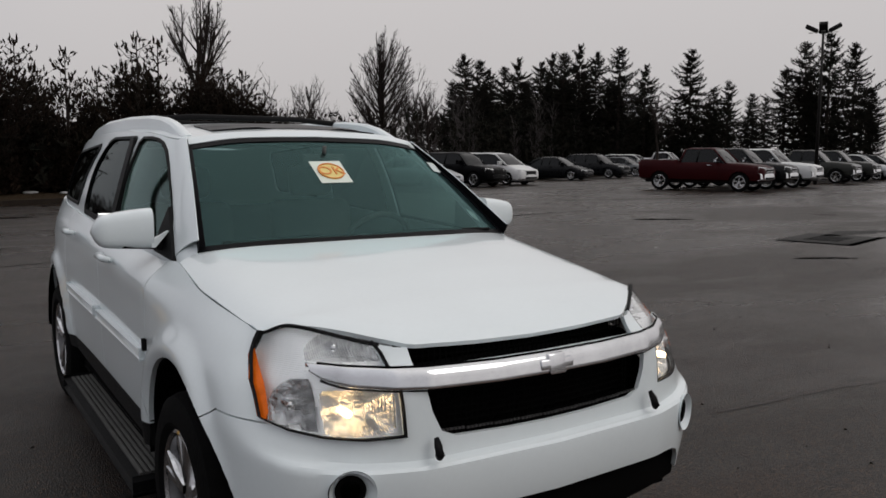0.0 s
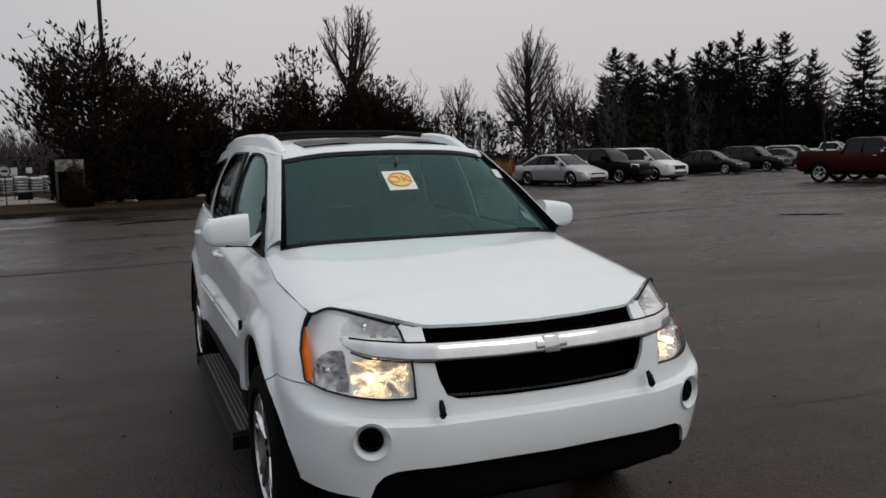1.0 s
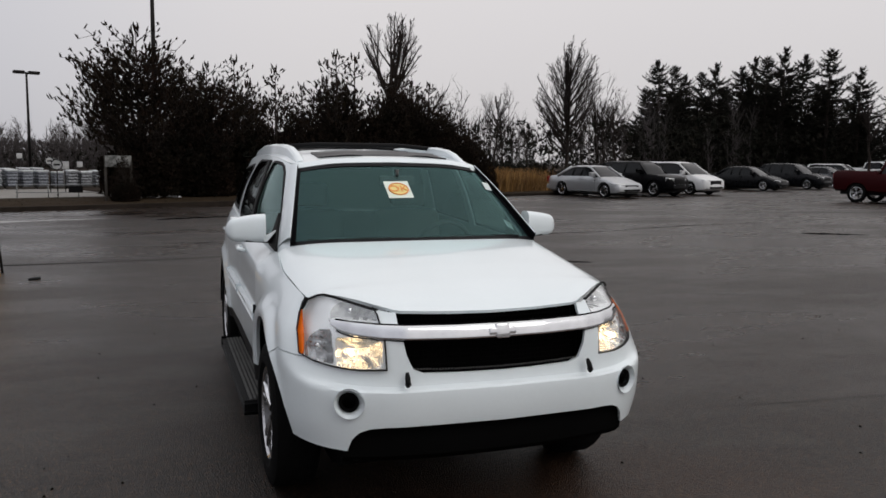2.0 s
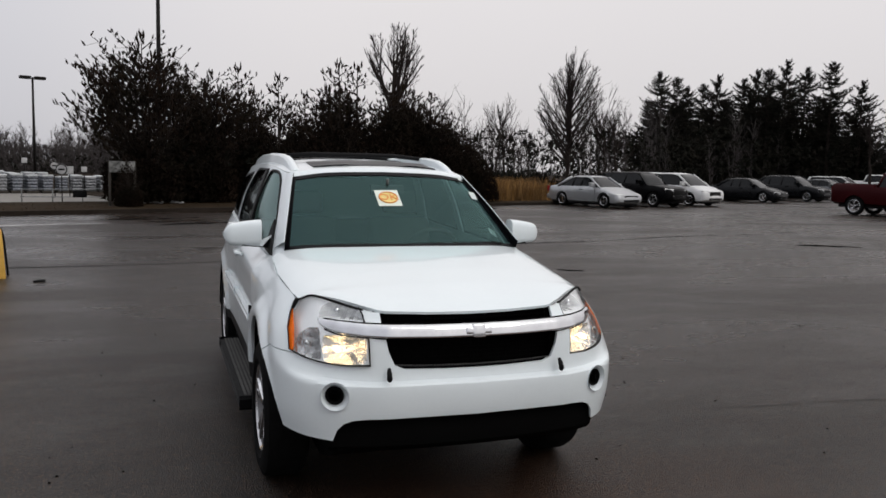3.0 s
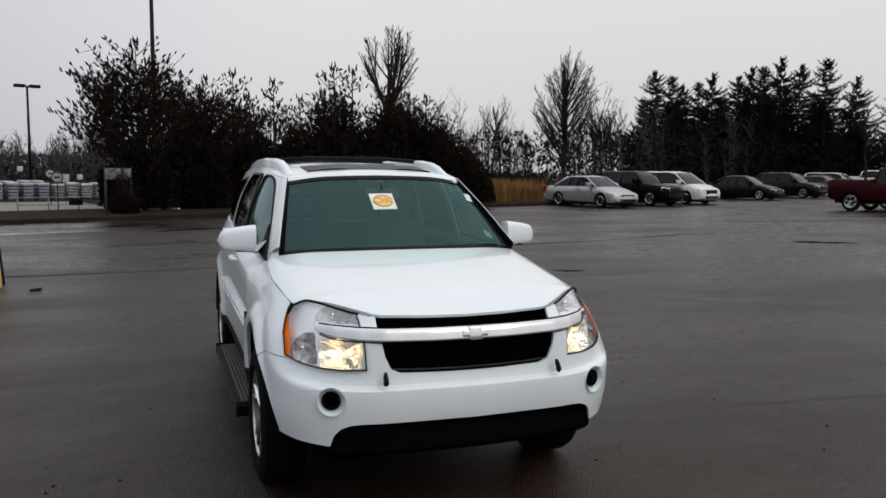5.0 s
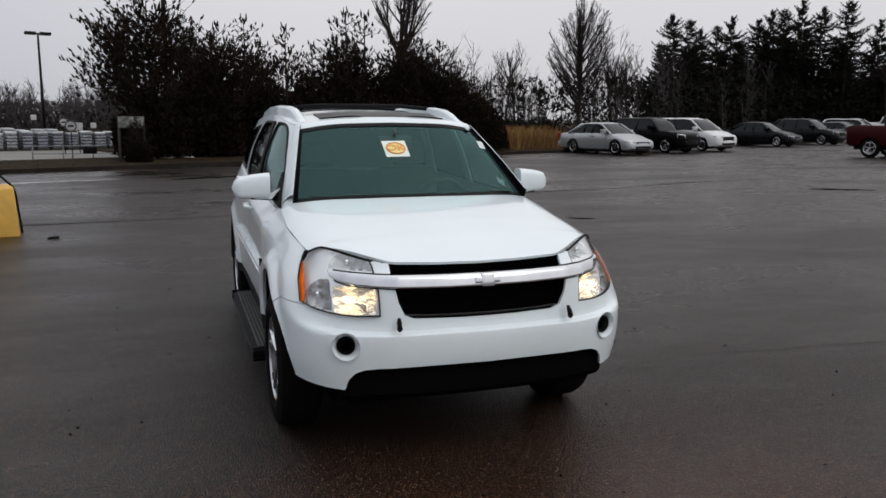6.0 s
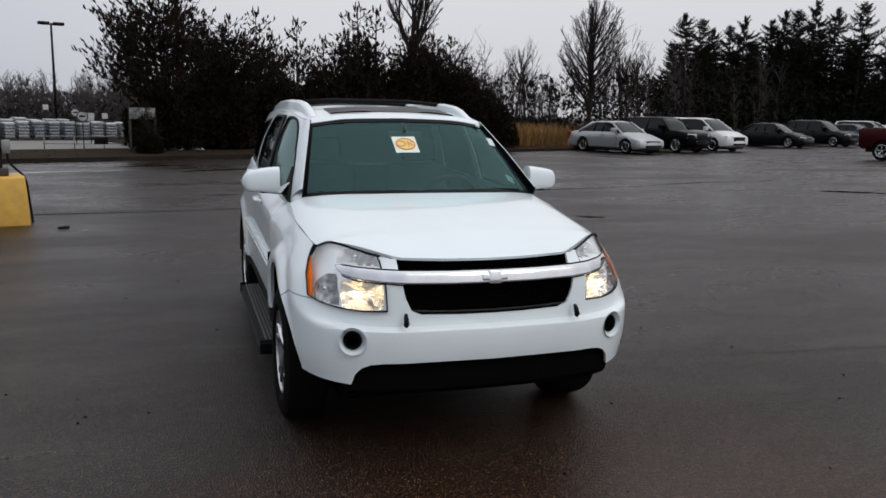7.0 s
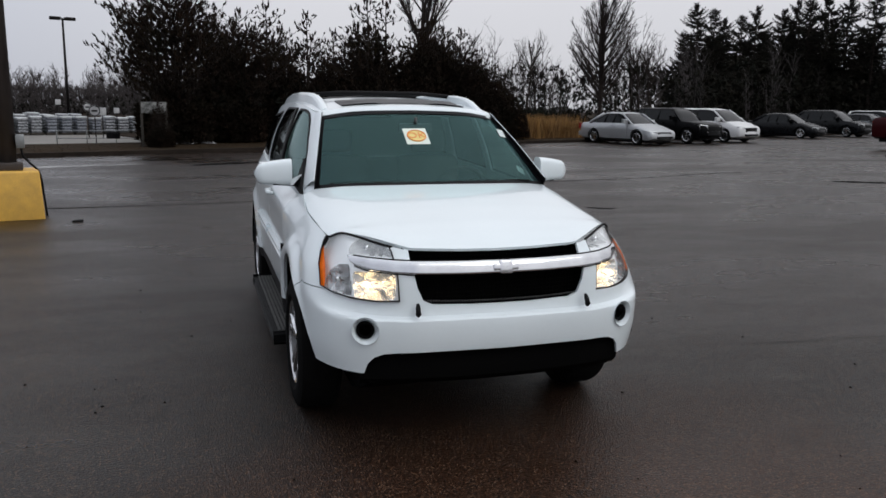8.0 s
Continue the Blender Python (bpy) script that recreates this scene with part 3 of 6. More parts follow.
# windscreen, with its black border
screen = [[Vector((-p.x, p.y, p.z)) for p in row] for row in cab[pillar:0:-1]] + cab[:pillar + 1]
pane_rows = [row[1:-3] for row in screen[1:-1]]
pane = part("windscreen", sheet(pane_rows, 0.005), [SCREEN, INNER], suv, "green-tinted windscreen under a film of drizzle")
for k in range((len(pane_rows) - 1) * (len(pane_rows[0]) - 1), len(pane.data.polygons)):
    pane.data.polygons[k].material_index = 1
pane.visible_shadow = False
for rows in ([row[:2] for row in screen], [row[-4:-2] for row in screen], [row[:-2] for row in screen[:2]], [row[:-2] for row in screen[-2:]]):
    lifted = [[p + Vector((0, -0.003, 0.003)) for p in row] for row in rows]
    part("windscreen_border", sheet(lifted, 0.006), FRIT, suv)
part("roof_header", sheet([[p + Vector((0, -0.004, 0.006)) for p in row[-3:]] for row in screen], 0.010), PAINT, suv)
for sx in (-1, 1):
    edge_row, over_row = cab[pillar][:-1], cab[pillar + 3][:-1]
    lift_of = [0.055 - 0.035 * k / (len(edge_row) - 1) for k in range(len(edge_row))]
    out_way = Vector((0.02, -0.53, 0.85))
    crest = [p + out_way * d for p, d in zip(edge_row, lift_of)]
    flip_x = lambda p: Vector((sx * p.x, p.y, p.z))
    gutter = [[flip_x(p.lerp(c, k / 3) + Vector((0, 0, -0.004))) for p, c in zip(edge_row, crest)] for k in range(4)]
    part("pillar_moulding", sheet(gutter, 0.004), FRIT, suv, "black moulding beside the windscreen")
    cover = [[flip_x(c.lerp(q, k / 4) + out_way * d * 0.35 * math.sin(math.pi * k / 4)) for c, q, d in zip(crest, over_row, lift_of)] for k in range(5)]
    part("pillar_cover", sheet(cover, 0.004), PAINT, suv)
cowl = box((-0.60, 1.09, 1.150), (0.60, 1.22, 1.172), 0.008)
part("cowl", cowl, BLACK, suv)
for x0, x1 in ((-0.62, 0.0), (-0.02, 0.60)):
    wiper = tube([(x0, 1.175, 1.204), ((x0 + x1) / 2, 1.140, 1.214), (x1, 1.145, 1.206)], [0.007, 0.009, 0.006], 6)
    part("wiper", wiper, BLACK, suv)

# roof
grid = []
for i in range(41):
    b = i / 20 - 1
    row = []
    for j in range(37):
        a = j / 36
        yf = 1.755 + 0.06 * b * b
        yr = 4.43 - 0.13 * b * b
        y = yf + (yr - yf) * a
        xe = float(np.interp(y, (1.75, 1.91, 2.2, 2.7, 3.4, 3.95, 4.30, 4.43), (0.56, 0.596, 0.622, 0.632, 0.628, 0.610, 0.55, 0.50)))
        ze = float(np.interp(y, (1.75, 1.91, 2.2, 2.7, 3.4, 3.95, 4.30, 4.43), (1.600, 1.607, 1.640, 1.658, 1.654, 1.624, 1.590, 1.58)))
        zc = float(np.interp(y, (1.75, 1.9, 2.2, 2.6, 3.0, 3.6, 4.2, 4.43), (1.644, 1.660, 1.686, 1.706, 1.711, 1.696, 1.640, 1.602)))
        row.append(Vector((b * xe, y, ze + (zc - ze) * (1 - abs(b) ** 2.4) + 0.002)))
    grid.append(row)


def roof_z(x, y):
    return min((p for row in grid for p in row), key=lambda p: (p.x - x) ** 2 + (p.y - y) ** 2).z


roof = part("roof", sheet(grid, 0.02), PAINT, suv)
for y0, y1, m_ in ((1.86, 2.19, FRIT), (2.72, 3.20, FRIT)):
    pane = [[Vector((x, y, roof_z(x, y) + 0.006)) for y in np.linspace(y0 + 0.05 * (x / 0.42) ** 2, y1, 8)] for x in np.linspace(-0.42, 0.42, 13)]
    part("sunroof_pane", sheet(pane, 0.008), m_, roof, "dark glass sunroof")
RAIL_Y, RAIL_Z = (1.88, 1.96, 2.08, 2.22, 2.45, 2.90, 3.50, 3.90, 4.10, 4.22), (1.618, 1.646, 1.682, 1.708, 1.726, 1.736, 1.730, 1.702, 1.660, 1.620)
for sx in (-1, 1):
    rows = []
    for y in np.linspace(1.88, 4.22, 49):
        top, xm = float(np.interp(y, RAIL_Y, RAIL_Z)), 0.545 - 0.02 * abs((y - 2.9) / 1.3) ** 2
        low = min(float(np.interp(y, (1.88, 2.2, 2.6, 3.4, 3.95, 4.22), (1.605, 1.632, 1.648, 1.646, 1.62, 1.595))), top - 0.01)
        w = 0.026
        rows.append([Vector((sx * (xm + dx), y, z)) for dx, z in ((w * 1.15, low), (w, (low + top) / 2), (w * 0.92, top - 0.012), (w * 0.5, top - 0.002), (0, top), (-w * 0.5, top - 0.002), (-w * 0.92, top - 0.012), (-w, (low + top) / 2), (-w * 1.15, low))])
    rail_bm = sheet(rows, 0.006)
    part("roof_rail", rail_bm, PAINT, suv, "white roof rail")
for cy in (2.62, 3.55):
    bar = tube([(-0.54, cy, 1.718), (-0.3, cy, 1.738), (0.3, cy, 1.738), (0.54, cy, 1.718)], 0.016, 10)
    part("roof_crossbar", bar, BLACK, suv, "black roof crossbar")
part("aerial", tube([(0.50, 4.10, 1.62), (0.50, 4.25, 1.80)], [0.005, 0.003], 6), BLACK, suv)

# grilles: black mesh behind the two mouths, chrome bar across
for z0, z1, y0, w in ((0.925, 0.985, 0.160, 0.44), (0.735, 0.915, 0.085, 0.435)):
    g = box((-w, y0 + 0.05, z0), (w, y0 + 0.06, z1))
    mouth = part("grille", g, MATT, suv, "black mesh grille")
    bars = bmesh.new()
    n = int((z1 - z0) / 0.020)
    for k in range(n + 1):
        z = z0 + (z1 - z0) * k / n
        for i in range(14):
            xa, xb = -w + 2 * w * i / 14, -w + 2 * w * (i + 1) / 14
            tube([(xa, y0 - 0.045 * (1 - (xa / w) ** 2), z), (xb, y0 - 0.045 * (1 - (xb / w) ** 2), z)], 0.0022, 4, bars)
    for i in range(49):
        x = -w + 2 * w * i / 48
        yy = y0 - 0.045 * (1 - (x / w) ** 2)
        tube([(x, yy, z0), (x, yy, z1)], 0.0022, 4, bars)
    part("grille_mesh", bars, MATT, mouth, smooth=False)
lip = bmesh.new()
for i in range(56):
    x = -0.375 + 0.75 * i / 55
    z = 0.757 + 0.010 * (abs(x) / 0.375) ** 3
    box((x - 0.004, nose_y(x, z) + 0.010, z), (x + 0.004, nose_y(x, z) + 0.018, z + 0.006), bm=lip)
part("grille_lower_trim", lip, DARKALLOY, suv, "thin bright dashes along the grille's lower edge", smooth=False)
rows = []
for i in range(91):
    x = 0.692 * math.copysign(abs(i / 45 - 1) ** 0.75, i / 45 - 1)
    k = abs(x) / 0.692
    h = 0.029 * (1 - 0.10 * k**4) * math.sqrt(max(0.16, 1 - max(0.0, (k - 0.80) / 0.20) ** 4.5))
    zc = 0.922 + 0.014 * k**3 + 0.80 * (0.0265 - h) * max(0.0, (k - 0.80) / 0.20)
    y = float(np.interp(abs(x), (0, 0.2, 0.42, 0.52, 0.62, 0.68, 0.715), (0.0, 0.006, 0.034, 0.070, 0.144, 0.222, 0.278)))
    row = []
    for j in range(15):
        a = math.pi * (j / 14 - 0.5)
        row.append(Vector((x, y - 0.006 - 0.018 * max(0.0, math.cos(a)) ** 0.45 + 0.011 * math.sin(a), zc + h * math.copysign(abs(math.sin(a)) ** 0.8, math.sin(a)))))
    rows.append(row)
bar_ob = part("grille_bar", sheet(rows, 0.012), CHROME, suv, "broad chrome bar across grille and headlamps")
for k, rr in ((0, 0.0045), (-1, 0.003)):
    part("bar_edge_trim", tube([row[k] + Vector((0, 0.004, -0.004 if k == 0 else 0.002)) for row in rows[2:-2]], rr, 5), MATT, bar_ob)
emblem = box((-0.032, -0.030, 0.890), (0.032, 0.0, 0.950), 0.006)
box((-0.062, -0.029, 0.905), (0.062, 0.0, 0.936), 0.006, bm=emblem)
for v in emblem.verts:
    v.co.y += 0.22 * (v.co.z - 0.92)
part("emblem", emblem, CHROME, bar_ob, "plain raised emblem plate")

# headlamps: name, centre, half sizes, depth, place of the bulb
BOWLS = (("low_beam_bowl", 0.602, 0.832, 0.088, 0.062, 0.062, 0.622, 0.832), ("parking_bowl", 0.700, 0.784, 0.102, 0.132, 0.050, 0.742, 0.846), ("turn_lamp_bowl", 0.598, 0.956, 0.092, 0.066, 0.044, 0.598, 0.985))
lamp_rows = loft([[lv[k] for k in (1, 2, 3, 4, 5, 6)] for lv in TUB], [14, 46, 46, 28, 8], [1, 1, 1, 40, 20, 22])


def bowl_of(p):
    """Which lamp bowl a point of the nose belongs to, and how deep it lies: a squared one, a quarter round, a half round."""
    for name, cx, cz, w, h, deep, _, _ in BOWLS:
        u, v = (p.x - cx) / w, (p.z - cz) / h
        if name == "low_beam_bowl":
            r = (abs(u) ** 7 + abs(v) ** 7) ** (1 / 7)
        else:
            r = math.hypot(u, v) if v > 0 and (u > 0 or name != "parking_bowl") else 2.0
        if r < 1:
            return name, deep * (1 - r * r)
    return "reflector_housing", 0.0


def sink(p, sx):
    d = 0.028 + bowl_of(p)[1]
    return Vector((sx * (p.x - 0.35 * d), p.y + d, p.z))


for sx in (-1, 1):
    lamp = tagged(new("headlamp"), "clear-lensed headlamp with a lit low beam")
    lamp.parent = suv
    pieces = {}
    for i in range(len(lamp_rows) - 1):
        for j in range(len(lamp_rows[0]) - 1):
            q = [lamp_rows[i][j], lamp_rows[i + 1][j], lamp_rows[i + 1][j + 1], lamp_rows[i][j + 1]]
            c = sum(q, Vector()) / 4
            if c.x < 0.465 or c.z < 0.762 or c.z > 1.06 or c.y > 0.44:
                continue
            pieces.setdefault(bowl_of(c)[0], []).append([sink(p, sx) for p in q])
    for name, quads in pieces.items():
        bm = bmesh.new()
        for q in quads:
            bm.faces.new([bm.verts.new(p) for p in q])
        bmesh.ops.remove_doubles(bm, verts=bm.verts, dist=0.0004)
        bmesh.ops.recalc_face_normals(bm, faces=bm.faces)
        shell = part(name, bm, {"reflector_housing": FLUTED, "low_beam_bowl": BRIGHT, "parking_bowl": SMOKE, "turn_lamp_bowl": PALE}[name], lamp, sharp=70)
        if name != "reflector_housing":
            bx, bz = next(bw[6:] for bw in BOWLS if bw[0] == name)
            y0 = nose_y(bx, bz) + 0.03
            lit = name == "low_beam_bowl"
            bulb = lathe([(y0 + 0.004, 0.004), (y0 + 0.008, 0.011), (y0 + 0.035, 0.012), (y0 + 0.06, 0.009)], 14, "y")
            bmesh.ops.translate(bulb, verts=bulb.verts, vec=(sx * bx, 0, bz))
            part("bulb", bulb, LAMP_ON if lit else CHROME, shell, "glowing warm bulb" if lit else "")
    edge = [(x * sx, z) for x, z in LAMP_EDGE]
    cx, cz = 0.645 * sx, 0.90
    inset = [(cx + (x - cx) * (0.972 if abs(x) < 0.75 else 0.994), cz + (z - cz) * 0.962) for x, z in edge]
    outset = [(cx + (x - cx) * (0.995 if abs(x) < 0.75 else 1.003), cz + (z - cz) * 0.993) for x, z in edge]
    front = sheet([[Vector((p.x * sx, p.y + 0.004, p.z)) for p in row] for row in half[4:58]], 0.006)
    whole = carve(front, prism(outset, "y", -0.3, 0.424), "INTERSECT")
    amber_zone = prism([(0.811 * sx, 0.70), (0.90 * sx, 0.70), (0.90 * sx, 0.992), (0.775 * sx, 0.992)], "y", 0.262, 0.8)
    clear = carve(whole, amber_zone, "DIFFERENCE")
    part("lens", clear, LENS, lamp, "clear plastic lens").visible_shadow = False
    marker = carve(whole, amber_zone, "INTERSECT")
    part("amber_marker", marker, AMBER, lamp, "amber side marker")
    frame_bar = carve(prism(outset, "y", -0.3, 0.424), prism(inset, "y", -0.4, 0.412), "DIFFERENCE")
    seal = sheet([[Vector((p.x * sx, p.y, p.z)) for p in row] for row in half[4:58]], 0.014)
    part("headlamp_gasket", carve(seal, frame_bar, "INTERSECT"), BLACK, lamp)
    seal_line = [Vector((sx * row[-1].x, row[-1].y - 0.004, row[-1].z - 0.002)) for row in lamp_rows if 0.49 < row[-1].x and row[-1].y < 0.43]
    part("headlamp_top_seal", tube(seal_line, 0.006, 6), BLACK, lamp)
    # fog lamp in its round recess
    fx, fz = FOG[0] * sx, FOG[1]
    fy = nose_y(FOG[0], FOG[1])
    lean = Matrix.Translation((fx, fy, fz)) @ Matrix.Rotation(radians(23) * sx, 4, "Z")
    recess = bmesh.new()
    rings = []
    for r, d, off in ((0.064, -0.004, -0.006), (0.054, 0.016, -0.004), (0.046, 0.026, 0.0), (0.036, 0.030, 0.0)):
        rings.append([recess.verts.new((sx * off + r * math.cos(q), d, r * math.sin(q))) for q in [2 * math.pi * k / 32 for k in range(32)]])
    for a, b in zip(rings, rings[1:]):
        for k in range(32):
            recess.faces.new((a[k], a[(k + 1) % 32], b[(k + 1) % 32], b[k]))
    bmesh.ops.transform(recess, matrix=lean, verts=recess.verts)
    fog = part("fog_lamp", recess, PAINT, suv, "round fog lamp in a white recess")
    eye = lathe([(0.046, 0.001), (0.046, 0.020), (0.034, 0.036), (0.018, 0.043), (0.012, 0.040), (0.016, 0.032), (0.030, 0.018), (0.034, 0.001)], 28, "y")
    bmesh.ops.transform(eye, matrix=lean, verts=eye.verts)
    part("fog_lamp_body", eye, MATT, fog)
    cover = lathe([(0.016, 0.001), (0.017, 0.020), (0.021, 0.031), (0.024, 0.001)], 24, "y")
    bmesh.ops.transform(cover, matrix=lean, verts=cover.verts)
    part("fog_lamp_lens", cover, FOGLENS, fog)
    # rubber nozzle caps on the bumper's shelf
    cap = tube([(0.418 * sx, -0.010, 0.765), (0.420 * sx, -0.024, 0.745), (0.421 * sx, -0.034, 0.722), (0.421 * sx, -0.030, 0.712)], [0.007, 0.012, 0.014, 0.008], 10)
    part("washer_nozzle", cap, BLACK, suv, "black rubber nozzle cap")

# lower valance, underside and wheel wells
rows = []
for i in range(41):
    x = -0.66 + 1.32 * i / 40
    y = 0.015 + 0.085 * (abs(x) / 0.66) ** 2.4
    rows.append([Vector((x, y + d, z)) for d, z in ((0.03, 0.550), (0.012, 0.530), (0.0, 0.46), (0.012, 0.40), (0.04, 0.375), (0.09, 0.36))])
part("lower_valance", sheet(rows, 0.012), MATT, suv, "black plastic valance below the bumper")
under = prism([(0.10, 0.372), (0.34, 0.265), (0.55, 0.205), (4.30, 0.205), (4.62, 0.32), (4.62, 0.46), (0.10, 0.46)], "x", -0.62, 0.62)
part("underbody", under, MATT, suv)
for y0, y1 in ((1.44, 3.24), (4.30, 4.60)):
    for sx in (-1, 1):
        part("floor_edge", box((0.60 * sx, y0, 0.30), (0.80 * sx, y1, 0.42), 0.01), MATT, suv)
part("engine_bay", box((-0.56, 0.22, 0.44), (0.56, 1.30, 0.92), 0.03), BLACK, suv)
part("cabin_floor", box((-0.82, 1.36, 0.40), (0.82, 4.60, 0.52), 0.02), BLACK, suv)
for wy, wz in WHEELS:
    for sx in (-1, 1):
        well = bmesh.new()
        rings = []
        for xx in (0.50, 0.70, 0.868):
            rings.append([well.verts.new((xx * sx, arch_y(wy - 0.03 + 0.497 * math.cos(q), wy), wz + 0.495 * math.sin(q))) for q in [math.pi * (k / 24) * 0.925 + 0.01 * math.pi for k in range(25)]])
        for a, b in zip(rings, rings[1:]):
            for k in range(24):
                well.faces.new((a[k], a[k + 1], b[k + 1], b[k]))
        well.faces.new(rings[0])
        part("wheel_well", well, MATT, suv)
for sx in (-1, 1):
    step = tagged(part("running_board", box((0.755 * sx, 1.31, 0.248), (0.932 * sx, 3.02, 0.296), 0.018, 3), BLACK, suv), "black ribbed running board")
    for k in range(7):
        x = 0.768 + 0.0225 * k
        part("tread_rib", box((x * sx, 1.35, 0.294), ((x + 0.0090) * sx, 2.98, 0.308), 0.0025, 1), GREYRIB, step)
    for fy in (1.5, 2.2, 2.9):
        part("bracket", box((0.58 * sx, fy - 0.03, 0.255), (0.80 * sx, fy + 0.03, 0.275), 0.004), BLACK, step)


# wheels
def wheel(parent, x, y, z, sx, r=0.362, rim_r=0.232, width=0.225, spokes=5, name="wheel"):
    hub = new(name)
    hub.parent = parent
    hub.matrix_basis = pose(x, y, z)
    w = width / 2
    tyre = lathe([(-w * 0.8, rim_r), (-w, rim_r + 0.03), (-w, r - 0.045), (-w * 0.86, r - 0.012), (-w * 0.6, r), (w * 0.6, r), (w * 0.86, r - 0.012), (w, r - 0.045), (w, rim_r + 0.03), (w * 0.8, rim_r), (w * 0.55, rim_r - 0.008), (-w * 0.55, rim_r - 0.008)], 56, loop=True)
    part("tyre", tyre, RUBBER, hub)
    o = sx * w
    rim = lathe([(o * 0.86, rim_r + 0.004), (o * 0.90, rim_r - 0.006), (o * 0.80, rim_r - 0.020), (o * 0.76, rim_r - 0.010)], 48, loop=True)
    barrel = lathe([(o * 0.78, rim_r - 0.018), (o * 0.2, rim_r - 0.032), (-o * 0.7, rim_r - 0.020), (-o * 0.7, rim_r - 0.012), (o * 0.2, rim_r - 0.016), (o * 0.76, rim_r - 0.012)], 40, loop=True)
    part("rim_barrel", barrel, DARKALLOY, hub)
    for k in range(spokes):
        for d in (-0.17, 0.17):
            q = 2 * math.pi * k / spokes + 0.3
            sp = []
            for rr, wd, dep in ((0.045, 0.024, 0.74), (0.12, 0.019, 0.82), (rim_r - 0.016, 0.026, 0.86)):
                qq = q + d * (0.35 + 0.65 * rr / rim_r)
                c, s = math.cos(qq), math.sin(qq)
                sp.append([rim.verts.new((o * dep - h, rr * c - t * s, rr * s + t * c)) for h, t in ((0, -wd * 0.6), (0, wd * 0.6), (sx * 0.03, wd), (sx * 0.03, -wd))])
            for a, b in zip(sp, sp[1:]):
                for j in range(4):
                    rim.faces.new((a[j], a[(j + 1) % 4], b[(j + 1) % 4], b[j]))
    lathe([(o * 0.55, 0.062), (o * 0.66, 0.058), (o * 0.70, 0.030), (o * 0.71, 0.001), (o * 0.30, 0.001), (o * 0.30, 0.062)], 24, "x", rim)
    bmesh.ops.recalc_face_normals(rim, faces=rim.faces)
    part("rim", rim, ALLOY, hub, "bright five-spoke alloy rim")
    part("brake_disc", lathe([(o * 0.10, 0.02), (o * 0.10, 0.150), (-o * 0.05, 0.150), (-o * 0.05, 0.02)], 32, loop=True), TRIM, hub)
    return hub


for wy, wz in WHEELS:
    for sx in (-1, 1):
        wheel(suv, (0.775 if wy < 2 else 0.755) * sx, wy, wz, sx)

# door mirrors
for sx in (-1, 1):
    m_grid = []
    for i in range(17):
        a = i / 16
        x = 0.805 + 0.215 * a
        ring_ = []
        hgt = 0.079 * (1 - 0.30 * a**2 - 0.62 * max(0, (a - 0.75) / 0.25) ** 3)
        dep = 0.062 * (1 - 0.25 * a - 0.5 * max(0, (a - 0.75) / 0.25) ** 3)
        for k in range(24):
            q = 2 * math.pi * k / 24
            cy, cz = math.cos(q), math.sin(q)
            ring_.append(Vector((x * sx, 1.50 + 0.030 * a + dep * math.copysign(abs(cy) ** 0.6, cy), 1.247 - 0.012 * a + hgt * math.copysign(abs(cz) ** 0.55, cz))))
        m_grid.append(ring_)
    m_bm = bmesh.new()
    vs = [[m_bm.verts.new(p) for p in rr] for rr in m_grid]
    for a, b in zip(vs, vs[1:]):
        for k in range(24):
            m_bm.faces.new((a[k], a[(k + 1) % 24], b[(k + 1) % 24], b[k]))
    m_bm.faces.new(vs[0])
    m_bm.faces.new(vs[-1])
    bmesh.ops.recalc_face_normals(m_bm, faces=m_bm.faces)
    mirror = part("door_mirror", m_bm, PAINT, suv, "white door mirror on a black foot", sharp=50)
    foot = prism([(0.745 * sx, 1.155), (0.815 * sx, 1.165), (0.92 * sx, 1.172), (0.90 * sx, 1.190), (0.80 * sx, 1.200), (0.745 * sx, 1.215)], "y", 1.47, 1.56)
    part("mirror_foot", foot, BLACK, mirror)
    wedge = prism([(0.742 * sx, 1.238), (0.815 * sx, 1.20), (0.815 * sx, 1.172), (0.800 * sx, 1.172)], "y", 1.445, 1.475)
    part("mirror_wedge", wedge, PAINT, mirror)
    part("mirror_glass", box((0.83 * sx, 1.555, 1.19), (0.98 * sx, 1.572, 1.30), 0.006), CHROME, mirror)

# cabin inside
dash = prism([(1.16, 0.75), (1.16, 1.13), (1.30, 1.165), (1.62, 1.150), (1.74, 1.10), (1.74, 0.95), (1.60, 0.75)], "x", -0.70, 0.70)
bmesh.ops.bevel(dash, geom=list(dash.edges), offset=0.02, segments=2, affect="EDGES")
part("dashboard", dash, CABIN, suv)
for cx in (-0.36, 0.36):
    seat = tagged(part("front_seat", box((cx - 0.25, 1.95, 0.55), (cx + 0.25, 2.50, 0.76), 0.05, 3), CLOTH, suv), "grey cloth front seat")
    backrest = box((cx - 0.24, 2.42, 0.70), (cx + 0.24, 2.56, 1.28), 0.05, 3)
    for v in backrest.verts:
        v.co.y += 0.20 * (v.co.z - 0.70)
    part("backrest", backrest, CLOTH, seat)
    part("headrest", box((cx - 0.13, 2.545, 1.30), (cx + 0.13, 2.64, 1.47), 0.04, 3), CLOTH, seat)
part("rear_seat", box((-0.66, 3.15, 0.55), (0.66, 3.36, 1.22), 0.06, 3), CLOTH, suv)
steer = bmesh.new()
tube([(0.36 + 0.185 * math.cos(q), 1.80 - 0.09 * math.sin(q), 1.08 + 0.165 * math.sin(q)) for q in [2 * math.pi * k / 28 for k in range(29)]], 0.016, 8, steer)
